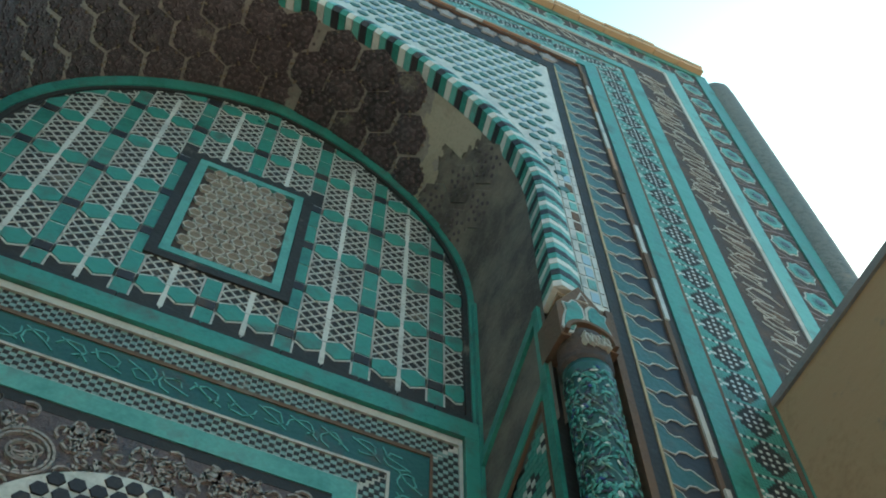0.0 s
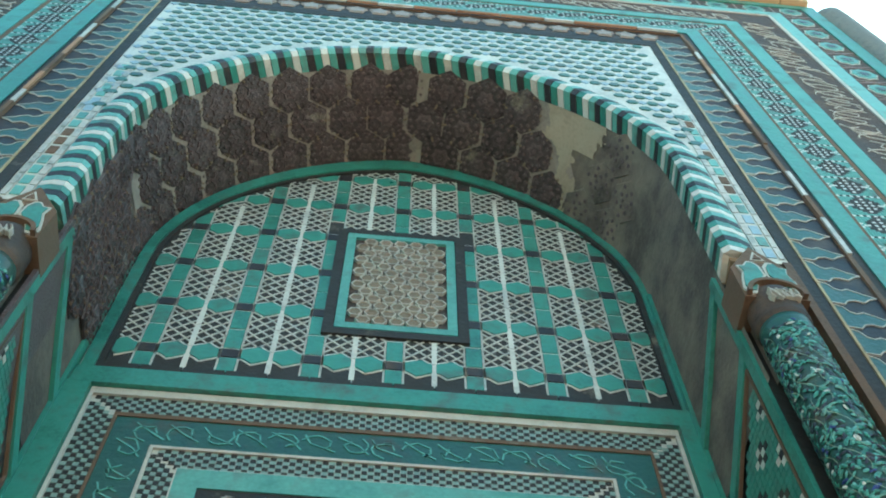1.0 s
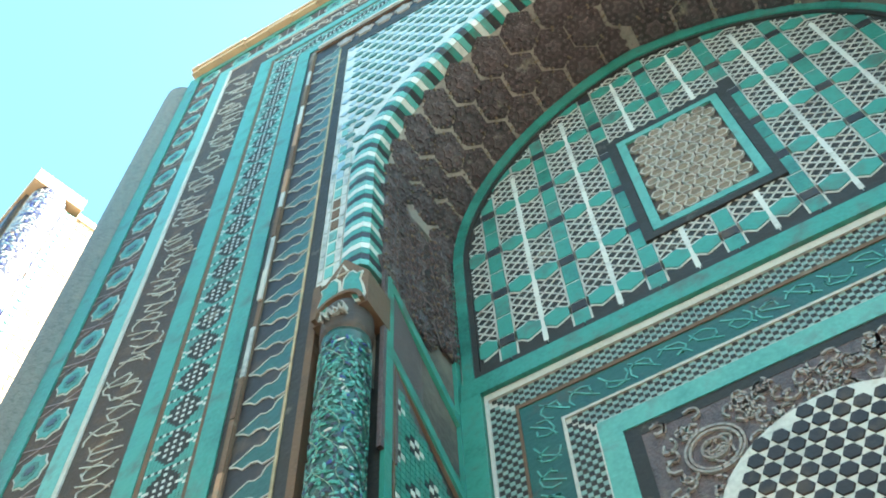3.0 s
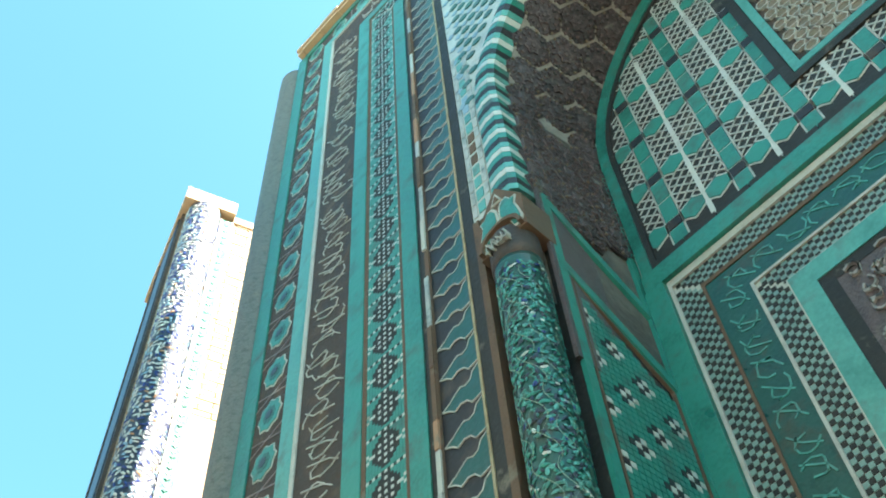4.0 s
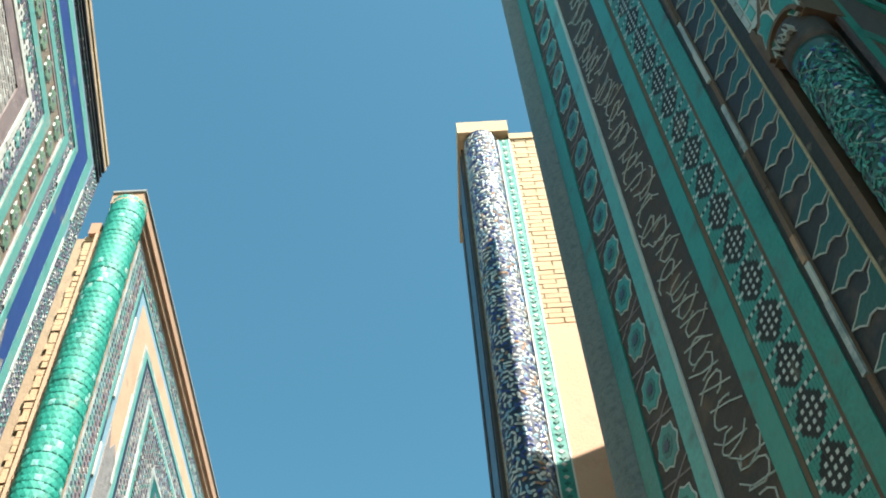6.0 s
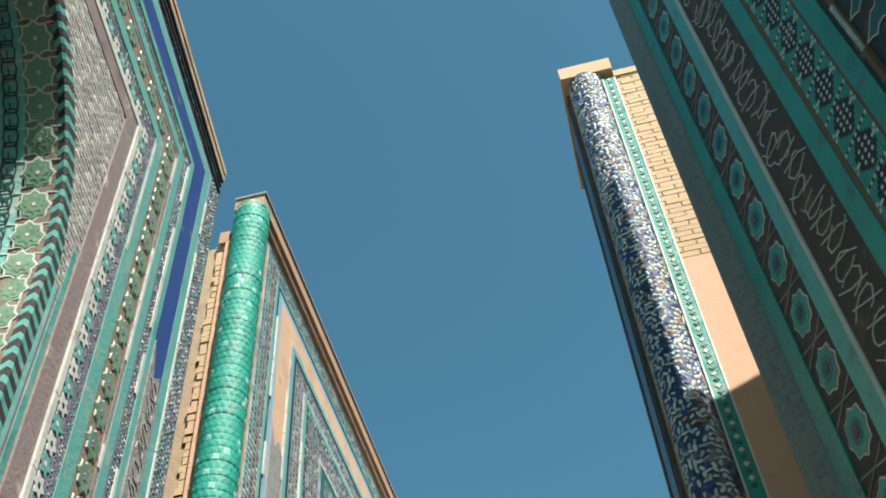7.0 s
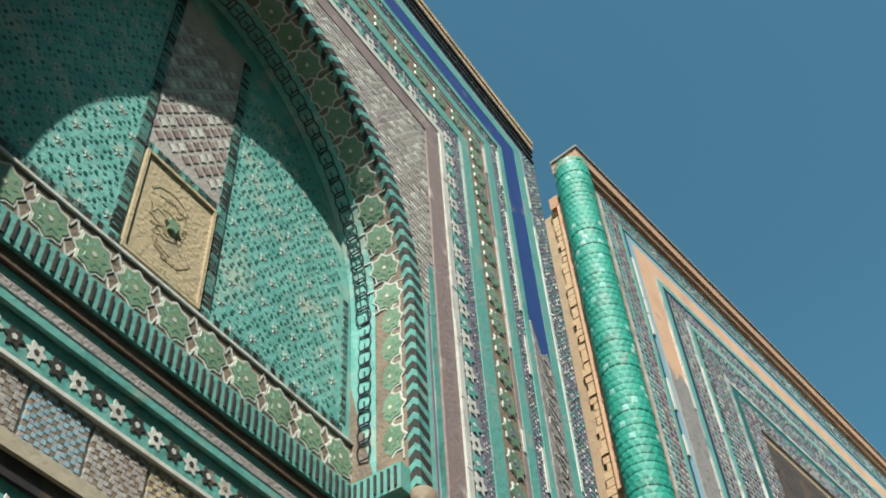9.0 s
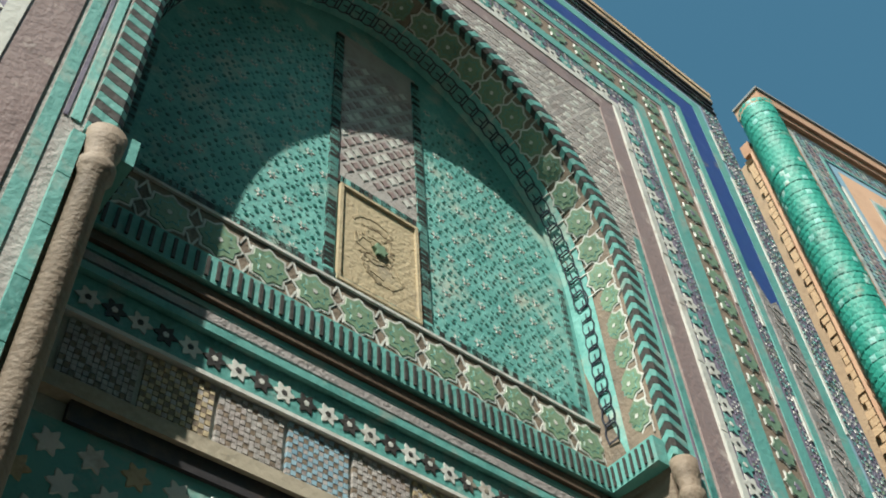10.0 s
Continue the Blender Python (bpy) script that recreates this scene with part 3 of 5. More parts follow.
def clipped(poly):
    """The polygon pressed back inside the border, or None where nothing is left."""
    out = []
    mx, mz = sum(p[0] for p in poly) / len(poly), sum(p[1] for p in poly) / len(poly)
    for x, z in poly:
        if WZ0 < mz < WZ1 and WX <= abs(mx) < WX + 0.2:
            x = math.copysign(max(abs(x), WX), mx)
        elif abs(mx) < WX and mz <= WZ0:
            z = min(z, WZ0)
        elif abs(mx) < WX and mz >= WZ1:
            z = max(z, WZ1)
        x = max(-1.328, min(1.328, x))
        z = max(Z0 + 0.002, z)
        if z > 6.72:
            z = min(z, above_arch(x, 1.33, 6.72, 1.50, 0.10, -0.004))
        out.append((x, z))
    area = abs(sum(out[i][0] * out[(i + 1) % len(out)][1] - out[(i + 1) % len(out)][0] * out[i][1] for i in range(len(out)))) / 2
    full = abs(sum(poly[i][0] * poly[(i + 1) % len(poly)][1] - poly[(i + 1) % len(poly)][0] * poly[i][1] for i in range(len(poly)))) / 2
    xs, zs = [p[0] for p in out], [p[1] for p in out]
    return out if area > 0.25 * full and clear_of_window(min(xs), max(xs), min(zs), max(zs)) else None


def tile(name, me, poly, x, z, mat):
    """A shared tile where it fits whole, a cut one at the border."""
    pts = [(x + a, z + b) for a, b in poly]
    if fits(pts):
        piece(name, me, back, x, 0.0, z)
    else:
        cut = clipped(pts)
        if cut:
            Heap().prism(cut, 0, 0.010).build(name, mat, back)


SQ = [(-0.041, -0.034), (0.041, -0.034), (0.041, 0.034), (-0.041, 0.034)]
COL = [(-0.041, -0.086), (0.041, -0.086), (0.041, 0.086), (-0.041, 0.086)]
g_hex = Heap()
hx = [(-0.068, -0.034), (-0.068, 0.034), (-0.045, 0.046), (-0.012, 0.074), (0.020, 0.060), (0.068, 0.040), (0.068, -0.034), (0.045, -0.046), (0.012, -0.074), (-0.020, -0.060)]
g_hex.prism(hx, 0, 0.010, 0, 0.003)
teal_hex = shared("teal_tile", g_hex, teal)
g_col = Heap()
g_col.rect(-0.041, -0.086, 0.041, 0.086, 0, 0.010, 0, 0.003)
teal_col = shared("teal_tile", g_col, teal)
g_sq = Heap()
g_sq.rect(-0.041, -0.034, 0.041, 0.034, 0, 0.012, 0, 0.003)
dark_sq = shared("dark_tile", g_sq, black)
h = Heap()
h.prism(inn2, 0, 0.003)
h.build("lattice_ground", near_black, back)
net = Heap()


def thread(x0, z0, x1, z1, width=0.011):
    """A white strip laid in short lengths, as far as it lies inside the border."""
    k = max(1, int(math.hypot(x1 - x0, z1 - z0) / 0.03))
    for i in range(k):
        ax, az, bx, bz = (x0 + (x1 - x0) * i / k, z0 + (z1 - z0) * i / k, x0 + (x1 - x0) * (i + 1) / k, z0 + (z1 - z0) * (i + 1) / k)
        if inside_a(ax, az) and inside_a(bx, bz) and clear_of_window(min(ax, bx), max(ax, bx), min(az, bz), max(az, bz)):
            net.line([(ax, az), (bx, bz)], width, 0, 0.007)


for a in range(-4, 5):
    for b in range(0, 7):
        cx, cz = a * P, Z0 + 0.161 + b * Q
        tile("dark_tile", dark_sq, SQ, cx, cz, black)
        for e in (-1, 1):
            tile("teal_tile", teal_col, COL, cx, cz + e * 0.127, teal)
            xx = cx + e * 0.121
            tile("teal_tile", teal_hex, hx, xx, cz, teal)
            # pale joints round the tiles
            thread(cx + e * 0.047, cz - Q / 2, cx + e * 0.047, cz + Q / 2, 0.010)
            thread(cx - 0.047, cz + e * 0.039, cx + 0.047, cz + e * 0.039, 0.008)
            ring_pts = [(xx + 1.07 * u, cz + 1.10 * w) for u, w in hx]
            for (ax, az), (bx, bz) in zip(ring_pts, ring_pts[1:] + ring_pts[:1]):
                thread(ax, az, bx, bz, 0.009)
            # crossing diagonals that leave dark lozenges between them
            for k in range(-4, 5):
                for slope in (-0.97, 0.97):
                    for q in range(6):
                        u0, u1 = 0.047 + 0.149 * q / 6, 0.047 + 0.149 * (q + 1) / 6
                        d0, d1 = k * 0.0723 + slope * (u0 - 0.1215), k * 0.0723 + slope * (u1 - 0.1215)
                        if max(abs(d0), abs(d1)) < 0.145:
                            thread(cx + e * u0, cz + Q / 2 + d0, cx + e * u1, cz + Q / 2 + d1, 0.0095)
        thread(cx - 0.047, cz + Q / 2, cx + 0.047, cz + Q / 2, 0.008)
tagged(net.build("pale_lattice", white, back, "thin pale strips between the tiles"), kind="stuff")
h = Heap()
for a in range(-3, 4):
    x = a * P - P / 2
    segs = [(Z0, 8.3)] if abs(x) > WX + 0.02 else [(Z0, WZ0), (WZ1, 8.3)]
    for z0, z1 in segs:
        z = z0
        while z < z1:
            if inside_a(x, min(z1, z + 0.2)) and clear_of_window(x - .02, x + .02, z, min(z1, z + 0.2)):
                hb = Heap()
                hb.rect(x - 0.013, z, x + 0.013, min(z1, z + 0.2) - 0.004, 0, 0.009)
                hb.build("white_rib", white, back)
            z += 0.2

# the pierced window
win = Heap()
wi = (WX - 0.055, WZ0 + 0.055, WZ1 - 0.055)
win.prism([(0, WZ0), (WX, WZ0), (WX, WZ1), (-WX, WZ1), (-WX, WZ0), (-0.001, WZ0), (-0.001, wi[1]), (-wi[0], wi[1]), (-wi[0], wi[2]), (wi[0], wi[2]), (wi[0], wi[1]), (0, wi[1])], -0.02, 0.02)
window_a = win.build("window", near_black, portal_a, "pierced clay window grille in a navy and teal tiled frame")
window_a.location = (-0.03, -0.79, 0)
h = Heap()
a0, b0, a1, b1 = -WX + 0.06, WZ0 + 0.06, WX - 0.06, WZ1 - 0.06
for x0, z0, x1, z1 in ((a0, b0, a1, b0 + 0.05), (a0, b1 - 0.05, a1, b1), (a0, b0 + 0.05, a0 + 0.05, b1 - 0.05), (a1 - 0.05, b0 + 0.05, a1, b1 - 0.05)):
    h.rect(x0, z0, x1, z1, -0.02, 0.022, 0)
h.build("inner_frame", teal_light, window_a)
h = Heap()
h.rect(a0 + 0.05, b0 + 0.05, a1 - 0.05, b1 - 0.05, -0.02, 0.004)
h.build("grille_ground", umber, window_a)
h = Heap()
o6, i6 = ngon(6, 0.041), ngon(6, 0.0345)
for i in range(6):
    h.prism([o6[i], o6[(i + 1) % 6], i6[(i + 1) % 6], i6[i]], 0, 0.02, 0)
h.prism(i6, 0, 0.012, 1)
cell_me = shared("grille_cell", h, [grout, clay_brown])
nz = 0
z = b0 + 0.09
while z < b1 - 0.08:
    for i in range(-3, 4):
        x = i * 0.088 + (nz % 2) * 0.044
        if abs(x) < a1 - 0.085:
            piece("grille_cell", cell_me, window_a, x, 0.004, z)
    z += 0.073
    nz += 1

# panel above the doorway
V_P = (0.67, 0.735, 0.835, 0.842, 0.96, 0.975, 1.16, 1.175, 1.30, 1.317)
Z_P = (4.822, 4.881, 4.99, 4.995, 5.109, 5.124, 5.312, 5.336, 5.45, 5.494)
door = Heap()
door.rect(-0.7, 2.3, 0.7, 4.83, -0.02, 0.012)
panel = door.build("door_panel", violet_brown, portal_a, "carved grey clay panel over the doorway")
panel.location = (-0.02, -0.79, 0)
for i, (nm, mt, out) in enumerate((("dark_border", near_black, 0.014), ("teal_border", teal_light, 0.02), ("white_line", grout, 0.018), ("checker_ground", grout, 0.008), ("white_line", grout, 0.02),
                                   ("inscription_ground", bottle, 0.01), ("white_line", rust, 0.016), ("checker_ground", grout, 0.008), ("white_line", grout, 0.025))):
    band(nm, panel, V_P[i], V_P[i + 1], Z_P[i], Z_P[i + 1], -0.01, out, mt, base=2.3)
h = Heap()
h.rect(-1.42, 5.498, 1.42, 5.62, -0.01, 0.05)
for s in (-1, 1):
    h.rect(s * 1.322, 2.0, s * 1.43, 5.497, -0.01, 0.05)
h.build("teal_border", teal, panel)
spots = []
c = 0.0270
for (vi, vo, zi, zo) in ((0.842, 0.96, 4.995, 5.109), (1.175, 1.30, 5.336, 5.45)):
    nn = 5
    step_v, step_z = (vo - vi) / nn, (zo - zi) / nn
    for i in range(nn):
        v1, z1 = vi + step_v * (i + 0.5), zi + step_z * (i + 0.5)
        for j in range(int((z1 - 3.2) / c)):
            for s in (-1, 1):
                spots.append((s * v1, 3.2 + j * c, (i + j) % 2))
        for j in range(int(2.8 / c)):
            if abs(-1.4 + j * c) < v1:
                spots.append((-1.4 + j * c, z1, (i + j) % 2))
hh = Heap()
for x, z, s in spots:
    hh.rect(x - 0.0123, z - 0.0115, x + 0.0123, z + 0.0115, 0, 0.012 if s else 0.011, s)
tagged(hh.build("checker_tile", [grey_teal, near_black], panel), kind="stuff")
h = Heap()
rng = random.Random(5)
for i in range(15):
    scroll(h, -1.0 + i * 2.0 / 14, 5.218, 0.15, 0.13, rng, 0, 0.014, 0.008)
for s in (-1, 1):
    for i in range(14):
        scroll(h, s * 1.067, 5.1 - i * 0.14, 0.13, 0.14, rng, 0, 0.014, 0.008)
tagged(h.build("inscription_relief", teal_light, panel, "teal relief strokes too worn to read"), kind="stuff")
# carved medallions and curls
h = Heap()
def ring_relief(h, cx, cz, r, width, y, slot=0, n=20):
    h.line([(cx + r * math.cos(2 * math.pi * i / n), cz + r * math.sin(2 * math.pi * i / n)) for i in range(n)], width, 0, y, slot, closed=True)
for cx, cz in ((-0.42, 4.58), (0.42, 4.58)):
    for r, y in ((0.115, 0.03), (0.098, 0.026), (0.05, 0.03)):
        ring_relief(h, cx, cz, r, 0.01, y)
    for k in range(5):
        scroll(h, cx + rng.uniform(-0.05, 0.05), cz + rng.uniform(-0.05, 0.05), 0.08, 0.08, rng, 0, 0.026, 0.008, upright=False)
for k in range(300):
    x, z = rng.uniform(-0.64, 0.64), rng.uniform(4.1, 4.80)
    if all(math.hypot(x - cx, z - cz) > 0.14 for cx, cz in ((-0.42, 4.58), (0.42, 4.58))):
        scroll(h, x, z, 0.085, 0.085, rng, 0, 0.026, 0.009, upright=False)
tagged(h.build("carved_scroll", ash, panel, "pale carved curls and medallions"), kind="stuff")
# hexagon grille of the fanlight below
h = Heap()
fan = arch(0.50, 4.17, 0.44, 0.05, 20, base=3.0)
h.prism(fan, 0.0, 0.03)
fanlight = h.build("fanlight", white, panel, "arched lattice of dark hexagons in white")
h = Heap()
h.prism(ngon(6, 0.036, 0.0), 0, 0.008, 0, 0.003)
fan_hex = shared("hexagon_tile", h, black)
for j in range(20):
    for i in range(-6, 7):
        x, z = i * 0.076 + (j % 2) * 0.038, 4.56 - j * 0.066
        if abs(x) < 0.45 and z < above_arch(x, 0.49, 4.17, 0.44, 0.05, -0.03) and z > 3.05:
            ob = piece("hexagon_tile", fan_hex, panel, x, 0.030, z)

# reveals: teal straps and a small mosaic panel
for s in (-1, 1):
    h = Heap()
    k = s * 1.468
    v = []
    f = []
    def strap(y0, z0, y1, z1, wd, out=0.02):
        i = len(v)
        d = math.hypot(y1 - y0, z1 - z0)
        py, pz = -(z1 - z0) / d * wd / 2, (y1 - y0) / d * wd / 2
        for off in (0.0, -s * out):
            for y, z in ((y0 + py, z0 + pz), (y1 + py, z1 + pz), (y1 - py, z1 - pz), (y0 - py, z0 - pz)):
                t = (-0.13 - y) / 0.66
                v.append((k - s * 0.04 * t + off, y, z))
        f.extend([(i, i + 1, i + 2, i + 3), (i + 4, i + 5, i + 6, i + 7)] + [(i + q, i + (q + 1) % 4, i + 4 + (q + 1) % 4, i + 4 + q) for q in range(4)])
    strap(-0.15, 2.0, -0.15, 5.85, 0.05)
    strap(-0.15, 5.80, -0.75, 5.34, 0.06)
    strap(-0.15, 5.28, -0.75, 4.84, 0.06)
    strap(-0.755, 2.0, -0.755, 6.7, 0.05)
    mesh_object("teal_strap", v, f, teal, portal_a)
    v, f = [], []
    strap(-0.20, 3.0, -0.20, 5.20, 0.012, 0.014)
    strap(-0.71, 3.0, -0.71, 4.80, 0.012, 0.014)
    strap(-0.20, 5.20, -0.71, 4.80, 0.012, 0.014)
    mesh_object("clay_line", v, f, rust, portal_a)
    v, f, slots = [], [], []
    for a in range(14):
        for b in range(60):
            y, z = -0.23 - a * 0.0345, 5.1 - b * 0.0345
            if z > 5.12 - (-0.20 - y) * 0.8:
                continue
            q = (a // 1 + b) % 7
            u_, w_ = (a + b) % 8, (a - b) % 8
            slot = (1 if (a + b) % 2 else 2) if u_ in (2, 3, 4, 5) and w_ in (2, 3, 4, 5) else 0
            n0 = len(f)
            strap(y - 0.015, z, y + 0.015, z, 0.03, 0.012)
            slots += [slot] * (len(f) - n0)
    tagged(mesh_object("jamb_mosaic", v, f, [teal, white, black], portal_a, slots), kind="stuff")

# engaged columns
sage = material("sage_glaze", (0.10, 0.19, 0.13), (0.28, 0.40, 0.28), 0.4, 7, 60, 0.3, 40)
for s in (-1, 1):
    cx, cy = s * 1.585, -0.02
    sh = column_mesh("column_shaft", [(0.107, 0), (0.107, 3), (0.103, 5.18), (0.107, 5.2), (0.107, 5.23)], bottle, portal_a, cx, cy, label="carved teal column shaft with a floral scroll")
    v, f, sl = [], [], []
    rg = random.Random(7 + s)
    for k in range(3200):
        a, z = rg.uniform(0, 6.283), 3.0 + 2.17 * k / 3200
        kind_ = rg.random()
        r = 0.107
        n = 7
        wv, hv = (rg.uniform(0.010, 0.022), rg.uniform(0.008, 0.017))
        tw = rg.uniform(0, 3.14)
        i = len(v)
        for q in range(n):
            b = 2 * math.pi * q / n
            du, dz = wv * math.cos(b), hv * 0.6 * math.sin(b)
            u2, z2 = du * math.cos(tw) - dz * math.sin(tw), du * math.sin(tw) + dz * math.cos(tw)
            v.append((cx + (r + 0.002) * math.cos(a + u2 / r), cy + (r + 0.002) * math.sin(a + u2 / r), z + z2))
        v.append((cx + (r + 0.006) * math.cos(a), cy + (r + 0.006) * math.sin(a), z))
        f += [(i + q, i + (q + 1) % n, i + n) for q in range(n)]
        sl += [0 if kind_ < 0.5 else 1 if kind_ < 0.68 else 2 if kind_ < 0.70 else 3 if kind_ < 0.73 else 4] * n
    tagged(mesh_object("scroll_relief", v, f, [teal, teal_light, white, blue, navy], portal_a, sl), kind="stuff")
    column_mesh("column_neck", [(0.107, 5.23), (0.117, 5.25), (0.117, 5.26), (0.115, 5.40), (0.105, 5.45), (0.08, 5.49), (0.03, 5.505)], umber, portal_a, cx, cy)
    h = Heap()
    rg = random.Random(3)
    for k in range(4):
        scroll(h, cx - 0.045 + k * 0.03, 5.34, 0.035, 0.08, rg, cy + 0.09, cy + 0.132, 0.005)
    tagged(h.build("inscription_relief", grout, portal_a), kind="stuff")
    # vines that wind round the shaft
    v, f = [], []
    for k in range(7):
        for e in (-1, 1):
            i0 = len(v)
            for q in range(150):
                z = 3.0 + 2.16 * q / 149
                a = 0.898 * k + e * 0.45 * math.sin(z * 17.0 + k) + 0.1 * e
                for o in (-0.0011, 0.0011):
                    v.append((cx + 0.1115 * math.cos(a + o / 0.107), cy + 0.1115 * math.sin(a + o / 0.107), z + o))
            f += [(i0 + 2 * q, i0 + 2 * q + 1, i0 + 2 * q + 3, i0 + 2 * q + 2) for q in range(149)]
    tagged(mesh_object("scroll_vine", v, f, sage, portal_a), kind="stuff")
    # pointed capital block
    hw, y0, y1 = 0.138, cy - 0.15, cy + 0.070
    v = [(cx + a * hw, y, z) for z in (5.39, 5.64) for a, y in ((-1, y0), (1, y0), (1, y1), (-1, y1))]
    v += [(cx, y1, 5.86), (cx, y0, 5.86)]
    f = [(0, 1, 2, 3), (0, 1, 5, 4), (1, 2, 6, 5), (2, 3, 7, 6), (3, 0, 4, 7), (7, 6, 8), (4, 7, 8, 9), (6, 5, 9, 8), (5, 4, 9)]
    mesh_object("capital", v, f, rust, portal_a, label="pointed capital with teal leaves edged in white")
    lf = [(0.0, 5.575), (0.006, 5.66), (0.030, 5.70), (0.058, 5.70), (0.080, 5.66), (0.112, 5.655), (0.100, 5.60), (0.118, 5.53), (0.132, 5.45), (0.112, 5.405), (0.080, 5.415), (0.060, 5.48), (0.030, 5.53)]
    for e in (-1, 1):
        h = Heap()
        h.prism([(cx + e * a, b) for a, b in lf], y1 - 0.01, y1 + 0.008, 0)
        h.prism([(cx + e * (0.066 + (a - 0.066) * 0.80), 5.565 + (b - 5.565) * 0.86) for a, b in lf], y1, y1 + 0.013, 1)
        h.build("capital_leaf", [grout, teal], portal_a)
    h = Heap()
    h.prism([(cx - 0.034, 5.715), (cx + 0.034, 5.715), (cx, 5.80)], y1 - 0.01, y1 + 0.008, 0)
    h.prism([(cx - 0.020, 5.723), (cx + 0.020, 5.723), (cx, 5.775)], y1, y1 + 0.012, 1)
    h.build("capital_tip", [grout, rust], portal_a)
    # half-round lip over the neck
    h = Heap()
    lip = [(cx + q * math.cos(a), 5.40 + q * 0.95 * math.sin(a)) for q, order in ((0.128, 1), (0.108, -1)) for a in [math.pi * k / 14 for k in range(15)][::order]]
    h.prism(lip, y1 - 0.02, y1 + 0.030)
    h.build("neck_lip", rust, portal_a)

# ---- portal B: sunlit portal across the lane ----
portal_b = thing("tiled_portal", FACE_B, "sunlit glazed portal with an arched niche and a cobalt band", "portal")
ARCH_B = arch(1.19, 5.1, 1.42, 0.05, 36)
wall_with_arch("wall", portal_b, 1.19, ARCH_B, 2.985, 8.27, 0.36, mortar)
h = Heap()
h.box(-2.96, 2.96, -4, -0.42, 0, 7.2)
h.build("body", brick, portal_b, "plain brick body behind the portal")
V_B = (1.41, 1.55, 1.605, 1.72, 1.80, 1.83, 1.93, 2.12, 2.16, 2.245, 2.27, 2.37, 2.43, 2.64, 2.74, 2.78, 2.99)
Z_B = (6.76, 6.90, 6.95, 7.06, 7.14, 7.165, 7.25, 7.43, 7.47, 7.55, 7.575, 7.67, 7.73, 7.93, 8.03, 8.07, 8.27)
COURSES_B = (("worn_border", mauve, 0.012), ("white_line", dusty_white, 0.018), ("floral_ground", dusty_violet, 0.008), ("violet_ground", dusty_violet, 0.010), ("teal_line", dusty_teal, 0.016), ("teal_line", dusty_teal, 0.010),
             ("flower_ground", clay_brown, 0.008), ("violet_line", mauve, 0.012), ("teal_line", dusty_teal, 0.016), ("white_line", dusty_violet, 0.010), ("violet_ground", dusty_violet, 0.008), ("teal_line", dusty_teal, 0.016),
             ("cobalt_band", blue, 0.014), ("teal_line", dusty_teal, 0.016), ("teal_line", sky_blue, 0.010), ("floral_ground", dusty_violet, 0.008))
for i, (nm, mt, out) in enumerate(COURSES_B):
    band(nm, portal_b, V_B[i], V_B[i + 1], Z_B[i], Z_B[i + 1], -0.02, out, mt)
h = Heap()
x = -2.99
while x < 2.99:
    e = min(2.99, x + 0.25)
    h.box(x + 0.003, e - 0.003, -0.3, 0.03, 8.305, 8.36)
    h.box(x + 0.003, e - 0.003, -0.3, 0.04, 8.37, 8.42)
    x += 0.25
h.build("brick_coping", brick, portal_b, "course of bare pale bricks")
h = Heap()
h.rect(-2.985, 8.275, 2.985, 8.30, -0.05, 0.03)
h.rect(-2.97, 8.20, 2.97, 8.215, -0.05, 0.025)
h.rect(-2.97, 8.12, 2.97, 8.135, -0.05, 0.025)
h.build("dark_fillet", black, portal_b)
# mosaic flecks of the floral bands
rng = random.Random(21)
h = Heap()
for s in (-1, 1):
    for v0, v1, zt, cols_ in ((1.722, 1.798, 7.05, 3), (2.275, 2.368, 7.6, 3), (2.79, 2.98, 8.1, 5)):
        st = (v1 - v0) / cols_
        z = 3.4
        while z < zt:
            for k in range(cols_):
                q = rng.random()
                x = s * (v0 + st * (k + 0.5))
                r = st * 0.46
                h.prism([(x + a, z + b) for a, b in lobes(4, r, 0.35, 2, turn=rng.uniform(0, 1))], 0, 0.010 + rng.uniform(0, 0.005), 0 if q < 0.32 else 1 if q < 0.6 else 2 if q < 0.82 else 3, 0.004)
            z += st
for v0, zt in ((7.11, 1.75), (7.63, 2.3), (8.18, 2.85)):
    x = -zt
    while x < zt:
        for k in range(4):
            q = rng.random()
            h.prism([(x + a, v0 - 0.06 + k * 0.036 + b) for a, b in lobes(4, 0.018, 0.35, 2)], 0, 0.013, 0 if q < 0.32 else 1 if q < 0.6 else 2 if q < 0.82 else 3, 0.004)
        x += 0.037
tagged(h.build("floral_mosaic", [dusty_teal, dusty_white, dusty_violet, olive], portal_b), kind="stuff")
# blossoms of the inner band, pale and dark in turn
for petals, core, nm in ((dusty_white, near_black, "pale"), (dusty_teal, dusty_white, "dark")):
    h = Heap()
    h.prism(lobes(6, 0.060, 0.4, 5), 0, 0.004, 0, 0.001)
    h.prism(ngon(6, 0.014), 0.004, 0.006, 1, 0.001)
    me = shared("blossom_tile", h, [petals, core])
    for s in (-1, 1):
        for i in range(17):
            piece("blossom_tile", me, portal_b, s * 1.662, 0.010, 6.95 - (2 * i + (nm == "dark")) * 0.108)
    for i in range(14):
        piece("blossom_tile", me, portal_b, -1.50 + (2 * i + (nm == "dark")) * 0.108, 0.010, 7.005)
# white glazed bars, broken in places
def broken_line(v, z_top, width, out):
    for s in (-1, 1):
        z = 3.2
        while z < z_top:
            e = rng.uniform(0.12, 0.5)
            if rng.random() < 0.62:
                Heap().rect(s * (v - width / 2), z, s * (v + width / 2), min(z_top, z + e) - 0.008, 0, out).build("white_bar", dusty_white, portal_b)
            z += e


